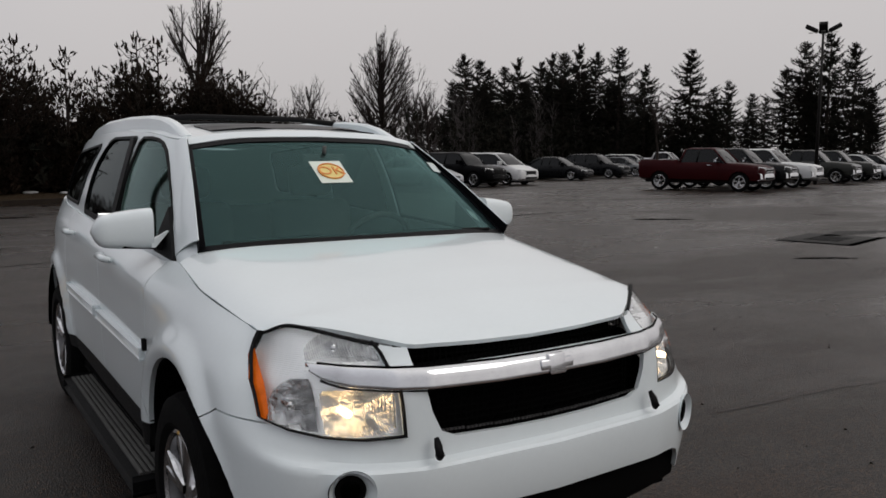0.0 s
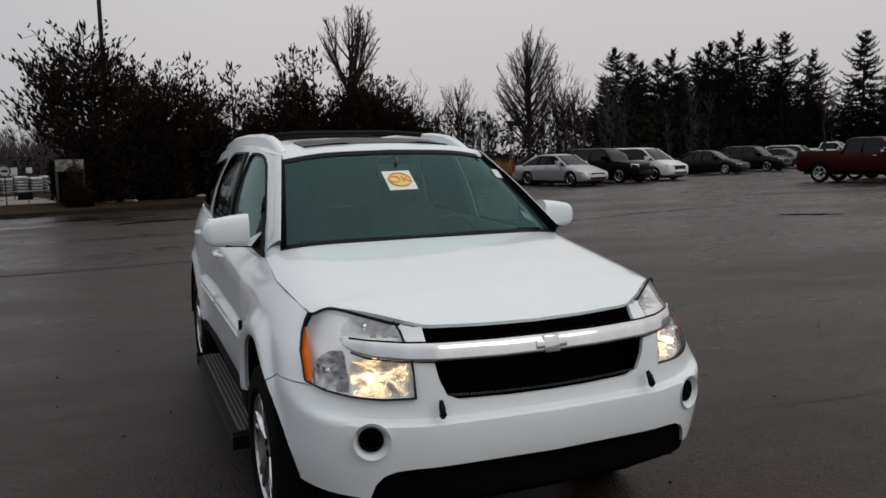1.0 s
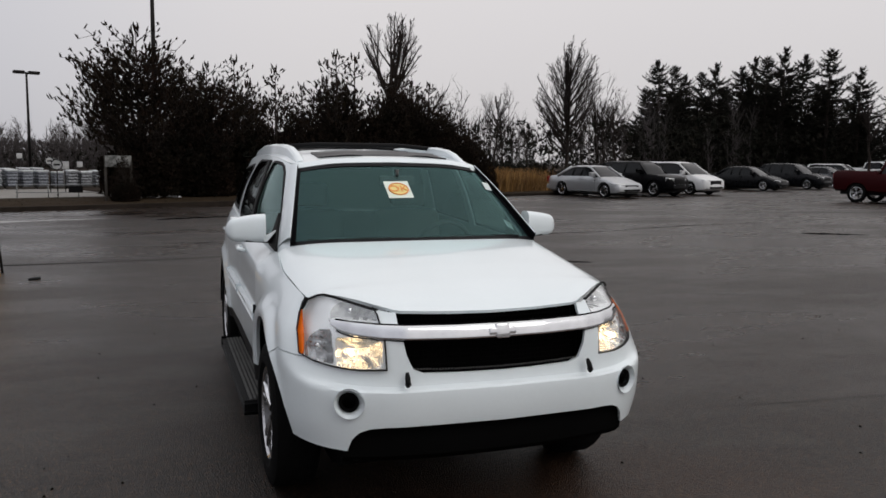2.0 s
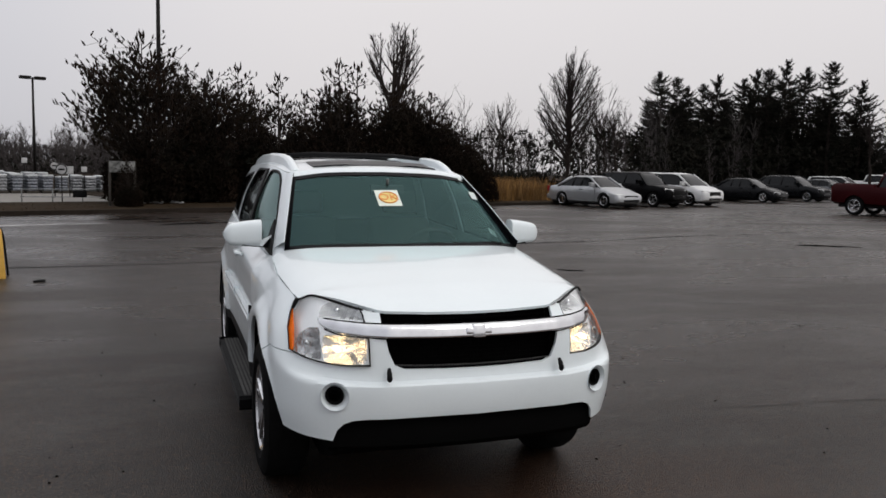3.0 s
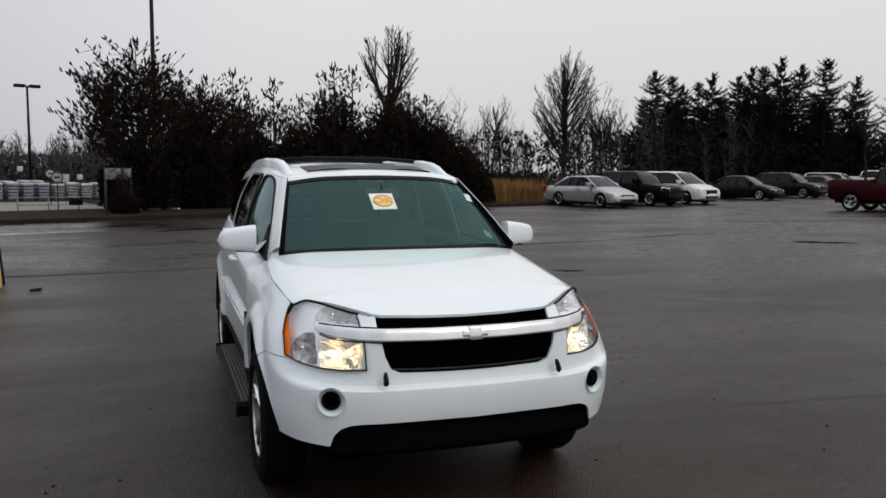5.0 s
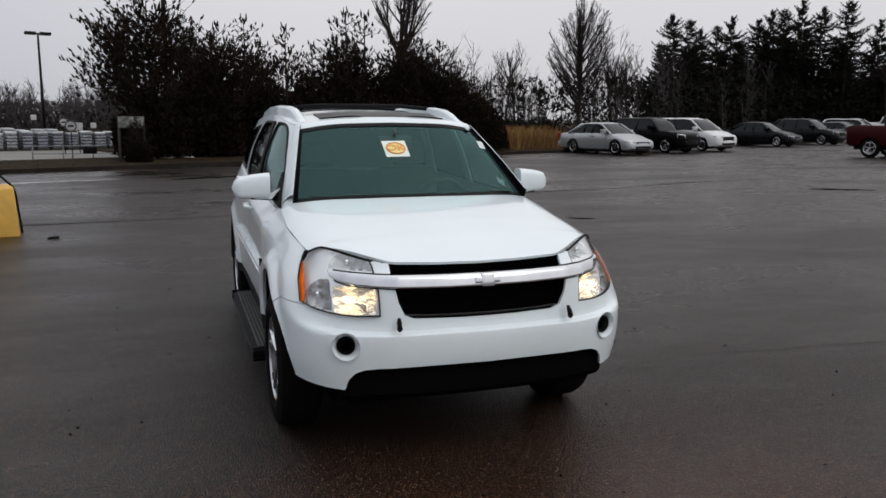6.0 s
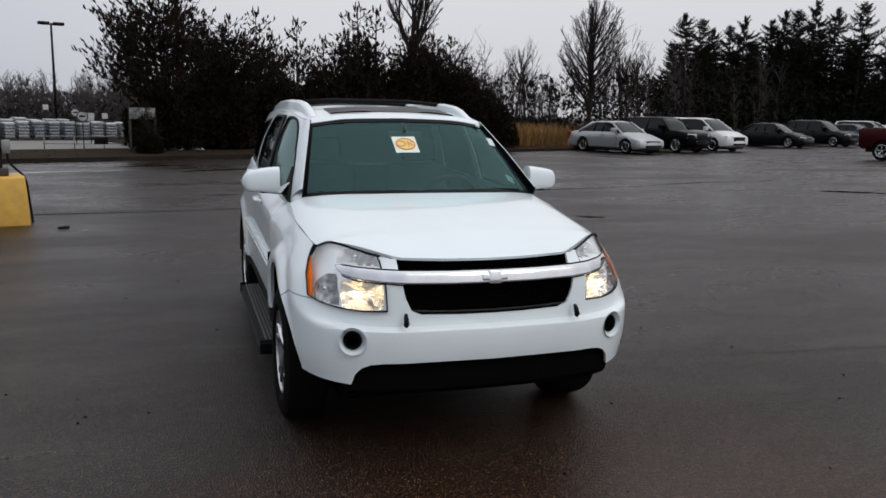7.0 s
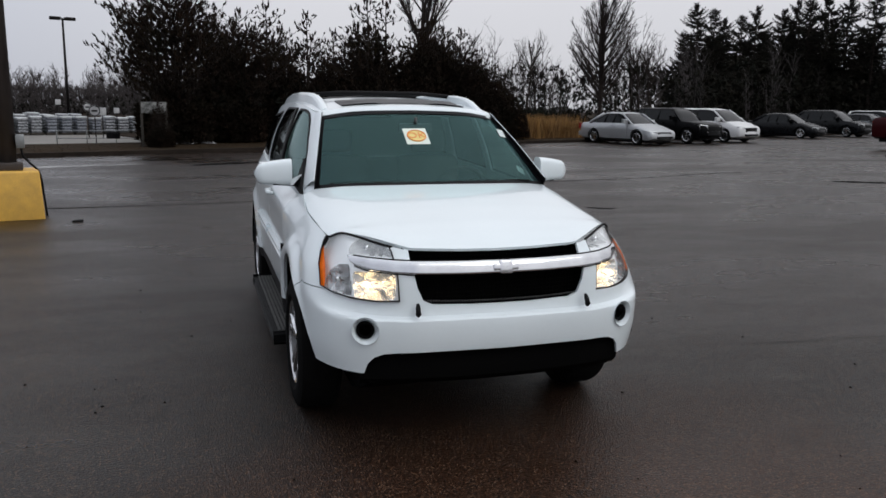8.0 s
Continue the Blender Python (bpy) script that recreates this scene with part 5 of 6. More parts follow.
def parked_car(kind, paint, at, label, name, bright_nose=False):
    """A parked vehicle: nose at y = 0 facing -y, built from a lofted body, glass cabin, roof, posts, lamps and wheels."""
    L, W, zn, zc, zb, zr, wb, wt, re, rb, fw, rw, r, gc = KINDS[kind]
    car = thing(name, label, name.replace("_", " "), "parked vehicles", at)
    pick = kind == "pickup"
    stations = [(0.0, 0.74, zn - 0.22), (0.05, 0.85, zn - 0.11), (0.16, 0.93, zn - 0.03), (0.40, 0.98, zn + 0.03), (wb * 0.65, 1.0, (zn + zc) / 2 + 0.035), (wb, 1.0, zc), (wb + 0.5, 1.0, zb), (2.6, 1.0, zb + 0.01), (3.4, 1.0, zb)]
    if pick:
        stations += [(3.82, 1.0, zb), (3.86, 1.0, zb + 0.10), (L - 0.1, 1.0, zb + 0.10), (L, 0.97, zb + 0.06)]
    else:
        rear = zb if kind == "sedan" else zb + 0.05
        smooth_line = curve(stations + [(rb - 0.1, 0.99, zb + 0.02), (L - 0.30, 0.97, rear), (L - 0.08, 0.90, rear - 0.04), (L, 0.80, rear - 0.16)], 3)
        stations = [tuple(p) for p in smooth_line]
    bm = bmesh.new()
    rings = []
    for y, k, zt in stations:
        w, z0 = W * k, gc + 0.10 * max(0.0, 1 - min(y, L - y) / 0.2)
        h = zt - z0
        halfs = [(w * 0.80, z0), (w * 0.97, z0 + 0.10 * h), (w, z0 + 0.32 * h), (w * 1.0, z0 + 0.62 * h), (w * 0.965, z0 + 0.88 * h), (w * 0.88, zt - 0.012), (w * 0.45, zt + 0.015)]
        line = halfs + [(-x, z) for x, z in reversed(halfs)]
        rings.append([bm.verts.new((x, y, z)) for x, z in line])
    for a, b in zip(rings, rings[1:]):
        n = len(a)
        for k in range(n):
            bm.faces.new((a[k], a[(k + 1) % n], b[(k + 1) % n], b[k]))
    bm.faces.new(rings[0])
    bm.faces.new(rings[-1])
    bmesh.ops.recalc_face_normals(bm, faces=bm.faces)
    cuts = bmesh.new()
    for wy in (fw, rw):
        for sx in (-1, 1):
            prism(disc(wy, r, r + 0.06, 24), "x", (W - 0.30) * sx, (W + 0.3) * sx, cuts)
    if pick:
        box((-W * 0.84, 3.95, 0.85), (W * 0.84, L - 0.10, 2.0), bm=cuts)
    body = carve(bm, cuts, "DIFFERENCE")
    bm.free(), cuts.free()
    part("body", body, paint, car, sharp=40)
    part("underside", box((-W * 0.8, 0.25, gc - 0.08), (W * 0.8, L - 0.25, gc + 0.12), 0.03), BLACK, car)
    # cabin glass as one smooth loft, then roof and posts in paint
    base_w, top_w = W * 0.90, W * 0.70
    b0, b1, t0, t1 = (wb, zc - 0.03), (rb, zb - 0.02), (wt, zr - 0.045), (re, zr - 0.06)
    line = curve([(0, wb, zc - 0.02), (0, wt, zr - 0.05), (0, (wt + re) / 2, zr), (0, re, zr - 0.05), (0, rb, zb)], [8, 8, 8, 8])
    rows, tops = [], []
    for p in line:
        k = max(0.02, min(1.0, (p.z - zb) / (zr - zb)))
        tw = base_w - (base_w - top_w) * k
        bz = min(zb - 0.06, p.z - 0.02)
        hs = [(base_w, bz), (base_w - (base_w - tw) * 0.55, bz + (p.z - 0.05 - bz) * 0.55), (tw, p.z - 0.055), (tw * 0.92, p.z - 0.018), (tw * 0.55, p.z + 0.004)]
        full_ = hs + [(-x, z) for x, z in reversed(hs)]
        rows.append([Vector((x, p.y, z)) for x, z in full_])
        if wt - 0.05 <= p.y <= re + 0.05:
            tops.append([Vector((x * 1.01, p.y, z + 0.008)) for x, z in full_[2:-2]])
    part("cabin_glass", sheet(rows, 0.01), CARGLASS, car, "dark reflective cabin glass")
    part("roof", sheet(tops, 0.012), paint, car)
    mids = [wt + (re - wt) * 0.34, wt + (re - wt) * 0.80] if kind != "pickup" else [wt + (re - wt) * 0.5]
    for sx in (-1, 1):
        part("screen_post", tube([(sx * base_w, b0[0], b0[1]), (sx * (top_w + 0.01), t0[0], t0[1])], 0.042, 6), paint, car)
        part("rear_post", tube([(sx * base_w, b1[0] - 0.05, b1[1]), (sx * (top_w + 0.01), t1[0], t1[1])], 0.075 if kind != "pickup" else 0.05, 6), paint, car)
        for my in mids:
            part("door_post", tube([(sx * base_w, my + 0.05, zb), (sx * (top_w + 0.005), my, zr - 0.06)], 0.032, 6), BLACK if kind != "van" else paint, car)
        ln = box((sx * W * 0.52, 0.0, zn - 0.24), (sx * W * 0.90, 0.22, zn - 0.10), 0.03)
        for v in ln.verts:
            out = abs(v.co.x) / W
            v.co.y += 0.24 * max(0.0, out - 0.5) ** 1.5 / 0.35
            v.co.z += 0.10 * (out - 0.5)
        part("headlight", ln, CHROME if pick and bright_nose else HEADLIGHT, car, "clear headlight lens")
        part("tail_light", box((sx * W * 0.78, L - 0.10, zb - 0.28), (sx * W * 0.95, L + 0.005, zb - 0.06), 0.02), TAILRED, car)
        mm = box((sx * (W * 0.92), wb + 0.32, zb + 0.03), (sx * (W + 0.15), wb + 0.43, zb + 0.15), 0.04)
        part("door_mirror", mm, CHROME if pick and bright_nose else paint, car)
        for wy in (fw, rw):
            wheel(car, sx * (W - 0.125), wy, r, sx, r, r * 0.66, 0.22)
        part("door_seam", box((sx * (W * 0.985), wb + 0.25, gc + 0.16), (sx * (W + 0.004), wb + 0.256, zb - 0.10)), BLACK, car, smooth=False)
        part("door_handle", box((sx * (W * 0.98), 2.25, zb - 0.14), (sx * (W + 0.02), 2.42, zb - 0.115), 0.008), CHROME if bright_nose else paint, car)
    gz = zn - 0.20
    part("grille", box((-W * 0.50, -0.012, gz - 0.24), (W * 0.50, 0.07, gz + 0.10), 0.03), BLACK, car)
    for k in range(3 if pick else 1):
        z = gz - 0.20 + 0.12 * k
        part("grille_bar", box((-W * 0.50, -0.022, z), (W * 0.50, 0.03, z + (0.045 if bright_nose else 0.02)), 0.008), CHROME, car)
    bump_m = CHROME if pick else paint
    top = gc + (0.34 if not pick else 0.38)
    rows = []
    for i in range(17):
        x = W * 0.95 * (i / 8 - 1)
        yb = -0.05 + (0.16 if pick else 0.30) * (abs(x) / W) ** 3
        rows.append([Vector((x, yb + d, z)) for d, z in ((0.12, gc + 0.08), (0.03, gc + 0.09), (0.0, gc + 0.13), (0.0, top - 0.05), (0.03, top), (0.12, top + 0.02))])
    bmp = sheet(rows, 0.015)
    part("front_bumper", bmp, bump_m, car)
    part("air_intake", box((-W * 0.55, -0.066, gc + 0.12), (W * 0.55, 0.0, gc + 0.21), 0.01), BLACK, car)
    part("rear_bumper", box((-W * 0.92, L - 0.10, gc + 0.12), (W * 0.92, L + 0.06, gc + 0.34), 0.04), bump_m, car)
    return car


def parked(kind, paint, fx, fy, turn, label, name, bright_nose=False):
    """Stand a vehicle by the place of its front wheel on the side nearer the white vehicle."""
    W, fw = KINDS[kind][1], KINDS[kind][10]
    m = pose(0, 0, 0, 0, 0, turn)
    off = m @ Vector((-(W - 0.12), fw, 0))
    return parked_car(kind, paint, Matrix.Translation((fx - off.x, fy - off.y, 0)) @ m, label, name, bright_nose)


parked("sedan", SILVER, 17.95, 29.55, 17, "silver sedan parked at the end of the row", "sedan")
parked("suv", BLACKPAINT, 21.4, 30.8, 19, "black boxy sport utility vehicle in the parked row", "parked_suv")
parked("minivan", WHITEPAINT, 24.5, 32.2, 19, "white minivan parked beside a black vehicle", "minivan")
parked("sedan", DARKPAINT, 33.1, 36.8, 24, "charcoal sedan parked across a gap", "sedan")
parked("crossover", DARKPAINT, 38.4, 38.9, 20, "charcoal crossover parked before dark spruces", "crossover")
parked("sedan", GREYPAINT, 44.2, 42.0, 20, "grey sedan half hidden behind a charcoal crossover", "sedan")
parked("minivan", WHITEPAINT, 55.5, 52.0, 24, "white panel van parked behind other vehicles", "van")
parked("pickup", WHITEPAINT, 59.5, 51.0, 24, "white pickup parked far back", "pickup_truck")
parked("pickup", MAROON, 28.5, 20.85, 18, "dark red crew cab pickup with chrome grille", "pickup_truck", True)
parked("pickup", DARKPAINT, 31.7, 21.8, 18, "charcoal pickup with a broad chrome grille", "pickup_truck", True)
parked("pickup", WHITEPAINT, 34.8, 22.5, 18, "white pickup with a chrome grille", "pickup_truck", True)
parked("pickup", OLIVE, 42.6, 25.0, 18, "olive grey pickup in the parked row", "pickup_truck", True)
parked("pickup", OLIVE, 47.2, 26.4, 18, "olive grey pickup in the parked row", "pickup_truck", True)
parked("crossover", SILVER, 51.2, 27.4, 18, "silver crossover at the far end of the row", "crossover")
parked("crossover", DARKPAINT, 55.2, 28.6, 18, "charcoal crossover at the far end of the row", "crossover")


# ---- trees ----
BARK = material("dark_bark", (0.028, 0.022, 0.019), 0.9, vary=0.4, scale=9, bump=0.6, bump_scale=30, spec=0.1)
TWIG = material("grey_brown_twigs", (0.026, 0.020, 0.019), 0.9, vary=0.3, spec=0.1)
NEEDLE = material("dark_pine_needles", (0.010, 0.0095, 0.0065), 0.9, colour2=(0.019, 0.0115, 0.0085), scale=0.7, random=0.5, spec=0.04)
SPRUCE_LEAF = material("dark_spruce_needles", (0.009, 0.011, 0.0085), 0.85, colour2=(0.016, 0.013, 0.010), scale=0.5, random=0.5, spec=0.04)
TAWNY = material("tawny_dry_grass", (0.24, 0.128, 0.034), 0.9, colour2=(0.15, 0.078, 0.024), scale=1.5, random=0.35)
FARWOOD = material("far_bare_wood", (0.046, 0.038, 0.037), 0.95, vary=0.35)


class Cloud:
    """Gathers loose triangles and thin limbs into one mesh."""

    def __init__(self):
        self.v, self.f = [], []

    def tri(self, a, b, c):
        n = len(self.v)
        self.v += [tuple(a), tuple(b), tuple(c)]
        self.f.append((n, n + 1, n + 2))

    def limb(self, a, b, ra, rb, sides=3):
        a, b = Vector(a), Vector(b)
        way = (b - a).normalized()
        s = way.cross(Vector((0.3, 0.2, 0.9))).normalized()
        u = s.cross(way)
        n = len(self.v)
        for p, r in ((a, ra), (b, rb)):
            for k in range(sides):
                q = 2 * math.pi * k / sides
                self.v.append(tuple(p + r * (math.cos(q) * s + math.sin(q) * u)))
        for k in range(sides):
            self.f.append((n + k, n + (k + 1) % sides, n + sides + (k + 1) % sides, n + sides + k))

    def mesh(self, name, mat_):
        me = bpy.data.meshes.new(name)
        me.from_pydata(self.v, [], self.f)
        me.materials.append(mat_)
        return me


def away(rnd, d, spread):
    """A direction strewn about d."""
    j = Vector((rnd.gauss(0, 1), rnd.gauss(0, 1), rnd.gauss(0, 1))) * spread
    return (Vector(d) + j).normalized()


def tuft(cl, rnd, at, d, size, blades, fat=0.12):
    for _ in range(blades):
        w = away(rnd, d, 0.55)
        s = w.cross(Vector((rnd.random() - 0.5, rnd.random() - 0.5, rnd.random()))).normalized()
        l = size * rnd.uniform(0.6, 1.2)
        cl.tri(at - s * size * fat, at + s * size * fat, at + w * l)


def candle(cl, rnd, at, d, length, fat):
    """An upturned shoot clothed in short needles: a thick ragged finger."""
    tip = at + d * length
    cl.limb(at, at.lerp(tip, 0.55), fat * 0.55, fat, 4)
    cl.limb(at.lerp(tip, 0.55), tip, fat, fat * 0.35, 4)
    for _ in range(7):
        p = at.lerp(tip, rnd.uniform(0.1, 1.0))
        w = away(rnd, d, 0.5)
        q = w.cross(Vector((rnd.random() - 0.5, rnd.random() - 0.5, 0.4))).normalized() * fat * 0.5
        cl.tri(p - q, p + q, p + w * fat * 2.4)


def pine(name, label, seed, h, spread, skirt, branches, dense, low, dome=0.0, stems_n=3, shoots=8.0):
    """An open many-stemmed pine: rising limbs set with upturned shoots, over a dense dark foot."""
    rnd = random.Random(seed)
    wood, leaf = Cloud(), Cloud()
    stems = []
    for k in range(stems_n):
        lean = Vector((rnd.uniform(-0.10, 0.10), rnd.uniform(-0.10, 0.10), 1)) if k else Vector((0, 0, 1))
        hh = h * (1.0 if k == 0 else rnd.uniform(0.74, 0.93))
        base = Vector((rnd.uniform(-0.15, 0.15), rnd.uniform(-0.15, 0.15), 0))
        pts = [base + Vector((lean.x * hh * t * t, lean.y * hh * t * t, (hh - 0.3) * t)) for t in (0, 0.25, 0.5, 0.75, 1)]
        for a in range(4):
            wood.limb(pts[a], pts[a + 1], 0.10 - 0.022 * a, 0.078 - 0.022 * a, 5)
        for _ in range(5):
            candle(leaf, rnd, pts[4] + Vector((rnd.gauss(0, 0.08), rnd.gauss(0, 0.08), rnd.uniform(-0.25, 0))), away(rnd, (0, 0, 1), 0.16), rnd.uniform(0.20, 0.32), 0.042)
        stems.append(pts)
    for i in range(branches):
        pts = rnd.choice(stems)
        t = low + (0.93 - low) * (i + rnd.random()) / branches
        a = min(int(t * 4), 3)
        start = pts[a].lerp(pts[a + 1], t * 4 - a)
        reach = spread * (1 - t) ** 0.62 * rnd.uniform(0.60, 1.10) + 0.12
        q = rnd.uniform(0, 2 * math.pi)
        out = Vector((math.cos(q), math.sin(q), 0))
        mid = start + out * reach * 0.55 + Vector((0, 0, reach * rnd.uniform(0.12, 0.38)))
        end = mid + out * reach * 0.45 + Vector((0, 0, reach * rnd.uniform(0.25, 0.6)))
        end.z = min(end.z, h - 0.2 - 0.4 * rnd.random())
        wood.limb(start, mid, 0.030, 0.018)
        wood.limb(mid, end, 0.018, 0.008)
        n = max(3, int(reach * shoots))
        for j in range(n):
            f = 0.30 + 0.70 * (j + rnd.random()) / n
            at = start.lerp(mid, f / 0.55) if f < 0.55 else mid.lerp(end, (f - 0.55) / 0.45)
            side = at + Vector((rnd.gauss(0, 0.20), rnd.gauss(0, 0.20), rnd.gauss(0.04, 0.16)))
            wood.limb(at, side, 0.009, 0.007)
            up = away(rnd, out * 0.42 + Vector((0, 0, 0.85)), 0.30)
            candle(leaf, rnd, side, up, rnd.uniform(0.11, 0.21), rnd.uniform(0.034, 0.050))
    for i in range(int(2100 * skirt / 1.7)):  # dense dark foot
        q, r = rnd.uniform(0, 6.283), skirt * rnd.random() ** 0.5
        top = h * dense * (math.sqrt(max(0.03, 1 - (r / skirt) ** 2)) if dome else 1.15 - 0.5 * r / skirt)
        z = 0.1 + top * rnd.random() ** (0.75 if dome else 1.0)
        tuft(leaf, rnd, Vector((r * math.cos(q), r * math.sin(q), z)), (math.cos(q) * 0.5, math.sin(q) * 0.5, 0.7), 0.22, 6, 0.20)
    tree = thing(name, label, "tree")
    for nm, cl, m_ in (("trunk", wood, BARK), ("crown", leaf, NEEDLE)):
        ob = new(nm, cl.mesh(nm, m_))
        ob.parent = tree
    return tree


def spruce(name, label, seed, h, broad):
    """A tall spruce: boughs sag, then turn up at the tips, each hung with a thick fringe of sprays."""
    rnd = random.Random(seed)
    wood, leaf = Cloud(), Cloud()
    wood.limb((0, 0, 0), (0, 0, h * 0.5), 0.20, 0.12, 6)
    wood.limb((0, 0, h * 0.5), (0, 0, h - 0.2), 0.12, 0.025, 6)
    z = h - 0.25
    while z > h * 0.10:
        drop = h - z
        full = min(0.22 + 0.58 * drop, broad * (1.0 if drop < 0.7 * h else 0.9))
        for j in range(rnd.randint(5, 7) if drop > 1.0 else 4):
            q = rnd.uniform(0, 2 * math.pi)
            reach = full * rnd.uniform(0.55, 1.12)
            out = Vector((math.cos(q), math.sin(q), 0))
            rise = 0.75 - 0.16 * min(drop, 5.0)
            a = Vector((0, 0, z + rnd.uniform(-0.15, 0.15)))
            b = a + out * reach * 0.62 + Vector((0, 0, reach * (rise * 0.5 - 0.05)))
            c = a + out * reach + Vector((0, 0, reach * (rise * 0.7 + 0.16)))
            wood.limb(a, b, 0.035, 0.022)
            wood.limb(b, c, 0.022, 0.008)
            n = max(4, int(reach * 11))
            for k in range(n):
                f = 0.12 + 0.88 * (k + rnd.random()) / n
                p = a.lerp(b, f / 0.62) if f < 0.62 else b.lerp(c, (f - 0.62) / 0.38)
                sidew = Vector((-out.y, out.x, 0)) * rnd.choice((-1, 1))
                w = (sidew * rnd.uniform(0.1, 0.8) + out * 0.6 + Vector((0, 0, rnd.uniform(-0.75, 0.15)))).normalized()
                tuft(leaf, rnd, p, w, 0.34 * (1.25 - 0.6 * f), 4, 0.17)
            tuft(leaf, rnd, c, (c - b).normalized(), 0.24, 4, 0.16)
        z -= rnd.uniform(0.30, 0.46) if drop > 1 else 0.24
    for k in range(3):
        tuft(leaf, rnd, Vector((0, 0, h - 0.4 + 0.15 * k)), (0, 0, 1), 0.34, 6, 0.10)
    tree = thing(name, label, "tree")
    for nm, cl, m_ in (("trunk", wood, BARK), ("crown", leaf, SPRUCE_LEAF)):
        ob = new(nm, cl.mesh(nm, m_))
        ob.parent = tree
    return tree


def bare(name, label, seed, h, wide, clear=0.12, limbs=26, leaders=2, crook=0.05, twigs=1.0, splay=0.16):
    """A leafless tree: an egg-shaped crown of long limbs that sweep up from low on the trunk."""
    rnd = random.Random(seed)
    trunk, crown = Cloud(), Cloud()

    def within(p):
        k = (p.z / h - 0.36) / (0.66 if p.z > 0.36 * h else 0.38)
        return math.hypot(p.x, p.y) < wide * h * math.sqrt(max(0.0, 1 - k * k)) * 1.05 + 0.05

    def sweep(cl, at, d, length, r0, r1, steps, lift, sides):
        pts = [at]
        for k in range(steps):
            if k > 1 and not within(at):
                break
            d = (d + Vector((0, 0, lift)) + Vector((rnd.gauss(0, crook), rnd.gauss(0, crook), 0))).normalized()
            to = at + d * length / steps
            ra, rb = r0 + (r1 - r0) * k / steps, r0 + (r1 - r0) * (k + 1) / steps
            cl.limb(at, to, ra, rb, sides)
            at = to
            pts.append(at)
        return pts

    def clothe(pts, r, length, count, level):
        for k in range(count):
            f = (0.18 + 0.80 * (k + rnd.random()) / count) * (len(pts) - 1)
            a = min(int(f), len(pts) - 2)
            at = pts[a].lerp(pts[a + 1], f - a)
            way = (pts[a + 1] - pts[a]).normalized()
            side = way.cross(Vector((rnd.gauss(0, 1), rnd.gauss(0, 1), rnd.gauss(0, 1)))).normalized()
            d = (way + side * rnd.uniform(0.45, 0.85)).normalized()
            ln = length * rnd.uniform(0.6, 1.15) * (1.15 - 0.6 * f / (len(pts) - 1))
            sub = sweep(crown, at, d, ln, r, r * 0.5, 3 if level else 2, 0.14, 3)
            if level:
                clothe(sub, max(0.007, r * 0.6), ln * 0.42, max(4, int(7 * twigs)), level - 1)

    r0 = 0.0155 * h
    for k in range(leaders):
        q = 2 * math.pi * k / leaders + rnd.random()
        fork = Vector((0, 0, h * clear * (1.0 if k == 0 else 1.6)))
        d = Vector((math.cos(q) * splay * min(k, 1), math.sin(q) * splay * min(k, 1), 1)).normalized()
        if k == 0:
            trunk.limb((0, 0, 0), fork, r0 * 1.25, r0, 7)
        tall = (h - fork.z) * (0.97 if k == 0 else rnd.uniform(0.84, 0.97))
        stem = sweep(trunk, fork, d, tall, r0 * (1.0 if k == 0 else 0.65), 0.014, 9, 0.03, 5)
        clothe(stem[3:], 0.014, h * 0.085, int(30 * twigs), 1)
        for i in range(limbs // leaders):
            f = 0.02 + 0.70 * (i + rnd.random()) / (limbs // leaders)
            a = min(int(f * 9), 8)
            at = stem[a].lerp(stem[a + 1], f * 9 - a)
            q = rnd.uniform(0, 6.283)
            tilt = rnd.uniform(0.8, 1.25) * (1.0 - 0.45 * f)
            d = Vector((math.cos(q) * tilt, math.sin(q) * tilt, 0.8)).normalized()
            egg = wide * h * (0.55 + 0.45 * math.sin(math.pi * min(1.0, f * 1.1 + 0.22)))
            length = min(egg / max(0.25, math.hypot(d.x, d.y)) * 1.25, (h - at.z) * 1.02) * rnd.uniform(0.75, 1.05)
            limb = sweep(trunk, at, d, length, r0 * 0.42 * (1 - 0.6 * f) + 0.012, 0.012, 6, 0.11, 4)
            clothe(limb, 0.013, length * 0.27, int((7 + length * 3.2) * twigs), 1)
    tree = thing(name, label, "tree")
    for nm, cl, m_ in (("trunk", trunk, BARK), ("crown", crown, TWIG)):
        ob = new(nm, cl.mesh(nm, m_))
        ob.parent = tree
    return tree


def plant(kinds, places, seed, sizes):
    """Stand trees about, each place as x, y, height and kind: the first of a kind is moved, the rest are copies."""
    rnd = random.Random(seed)
    used = set()
    for x, y, h, n in places:
        k = h / sizes[n]
        m = pose(x, y, 0.08, 0, 0, rnd.uniform(0, 360))
        if n not in used:
            used.add(n)
            ob = kinds[n]
            ob.matrix_basis = m
        else:
            ob = copy_thing(kinds[n], m)
        ob.scale = (k * rnd.uniform(0.92, 1.08), k * rnd.uniform(0.92, 1.08), k)


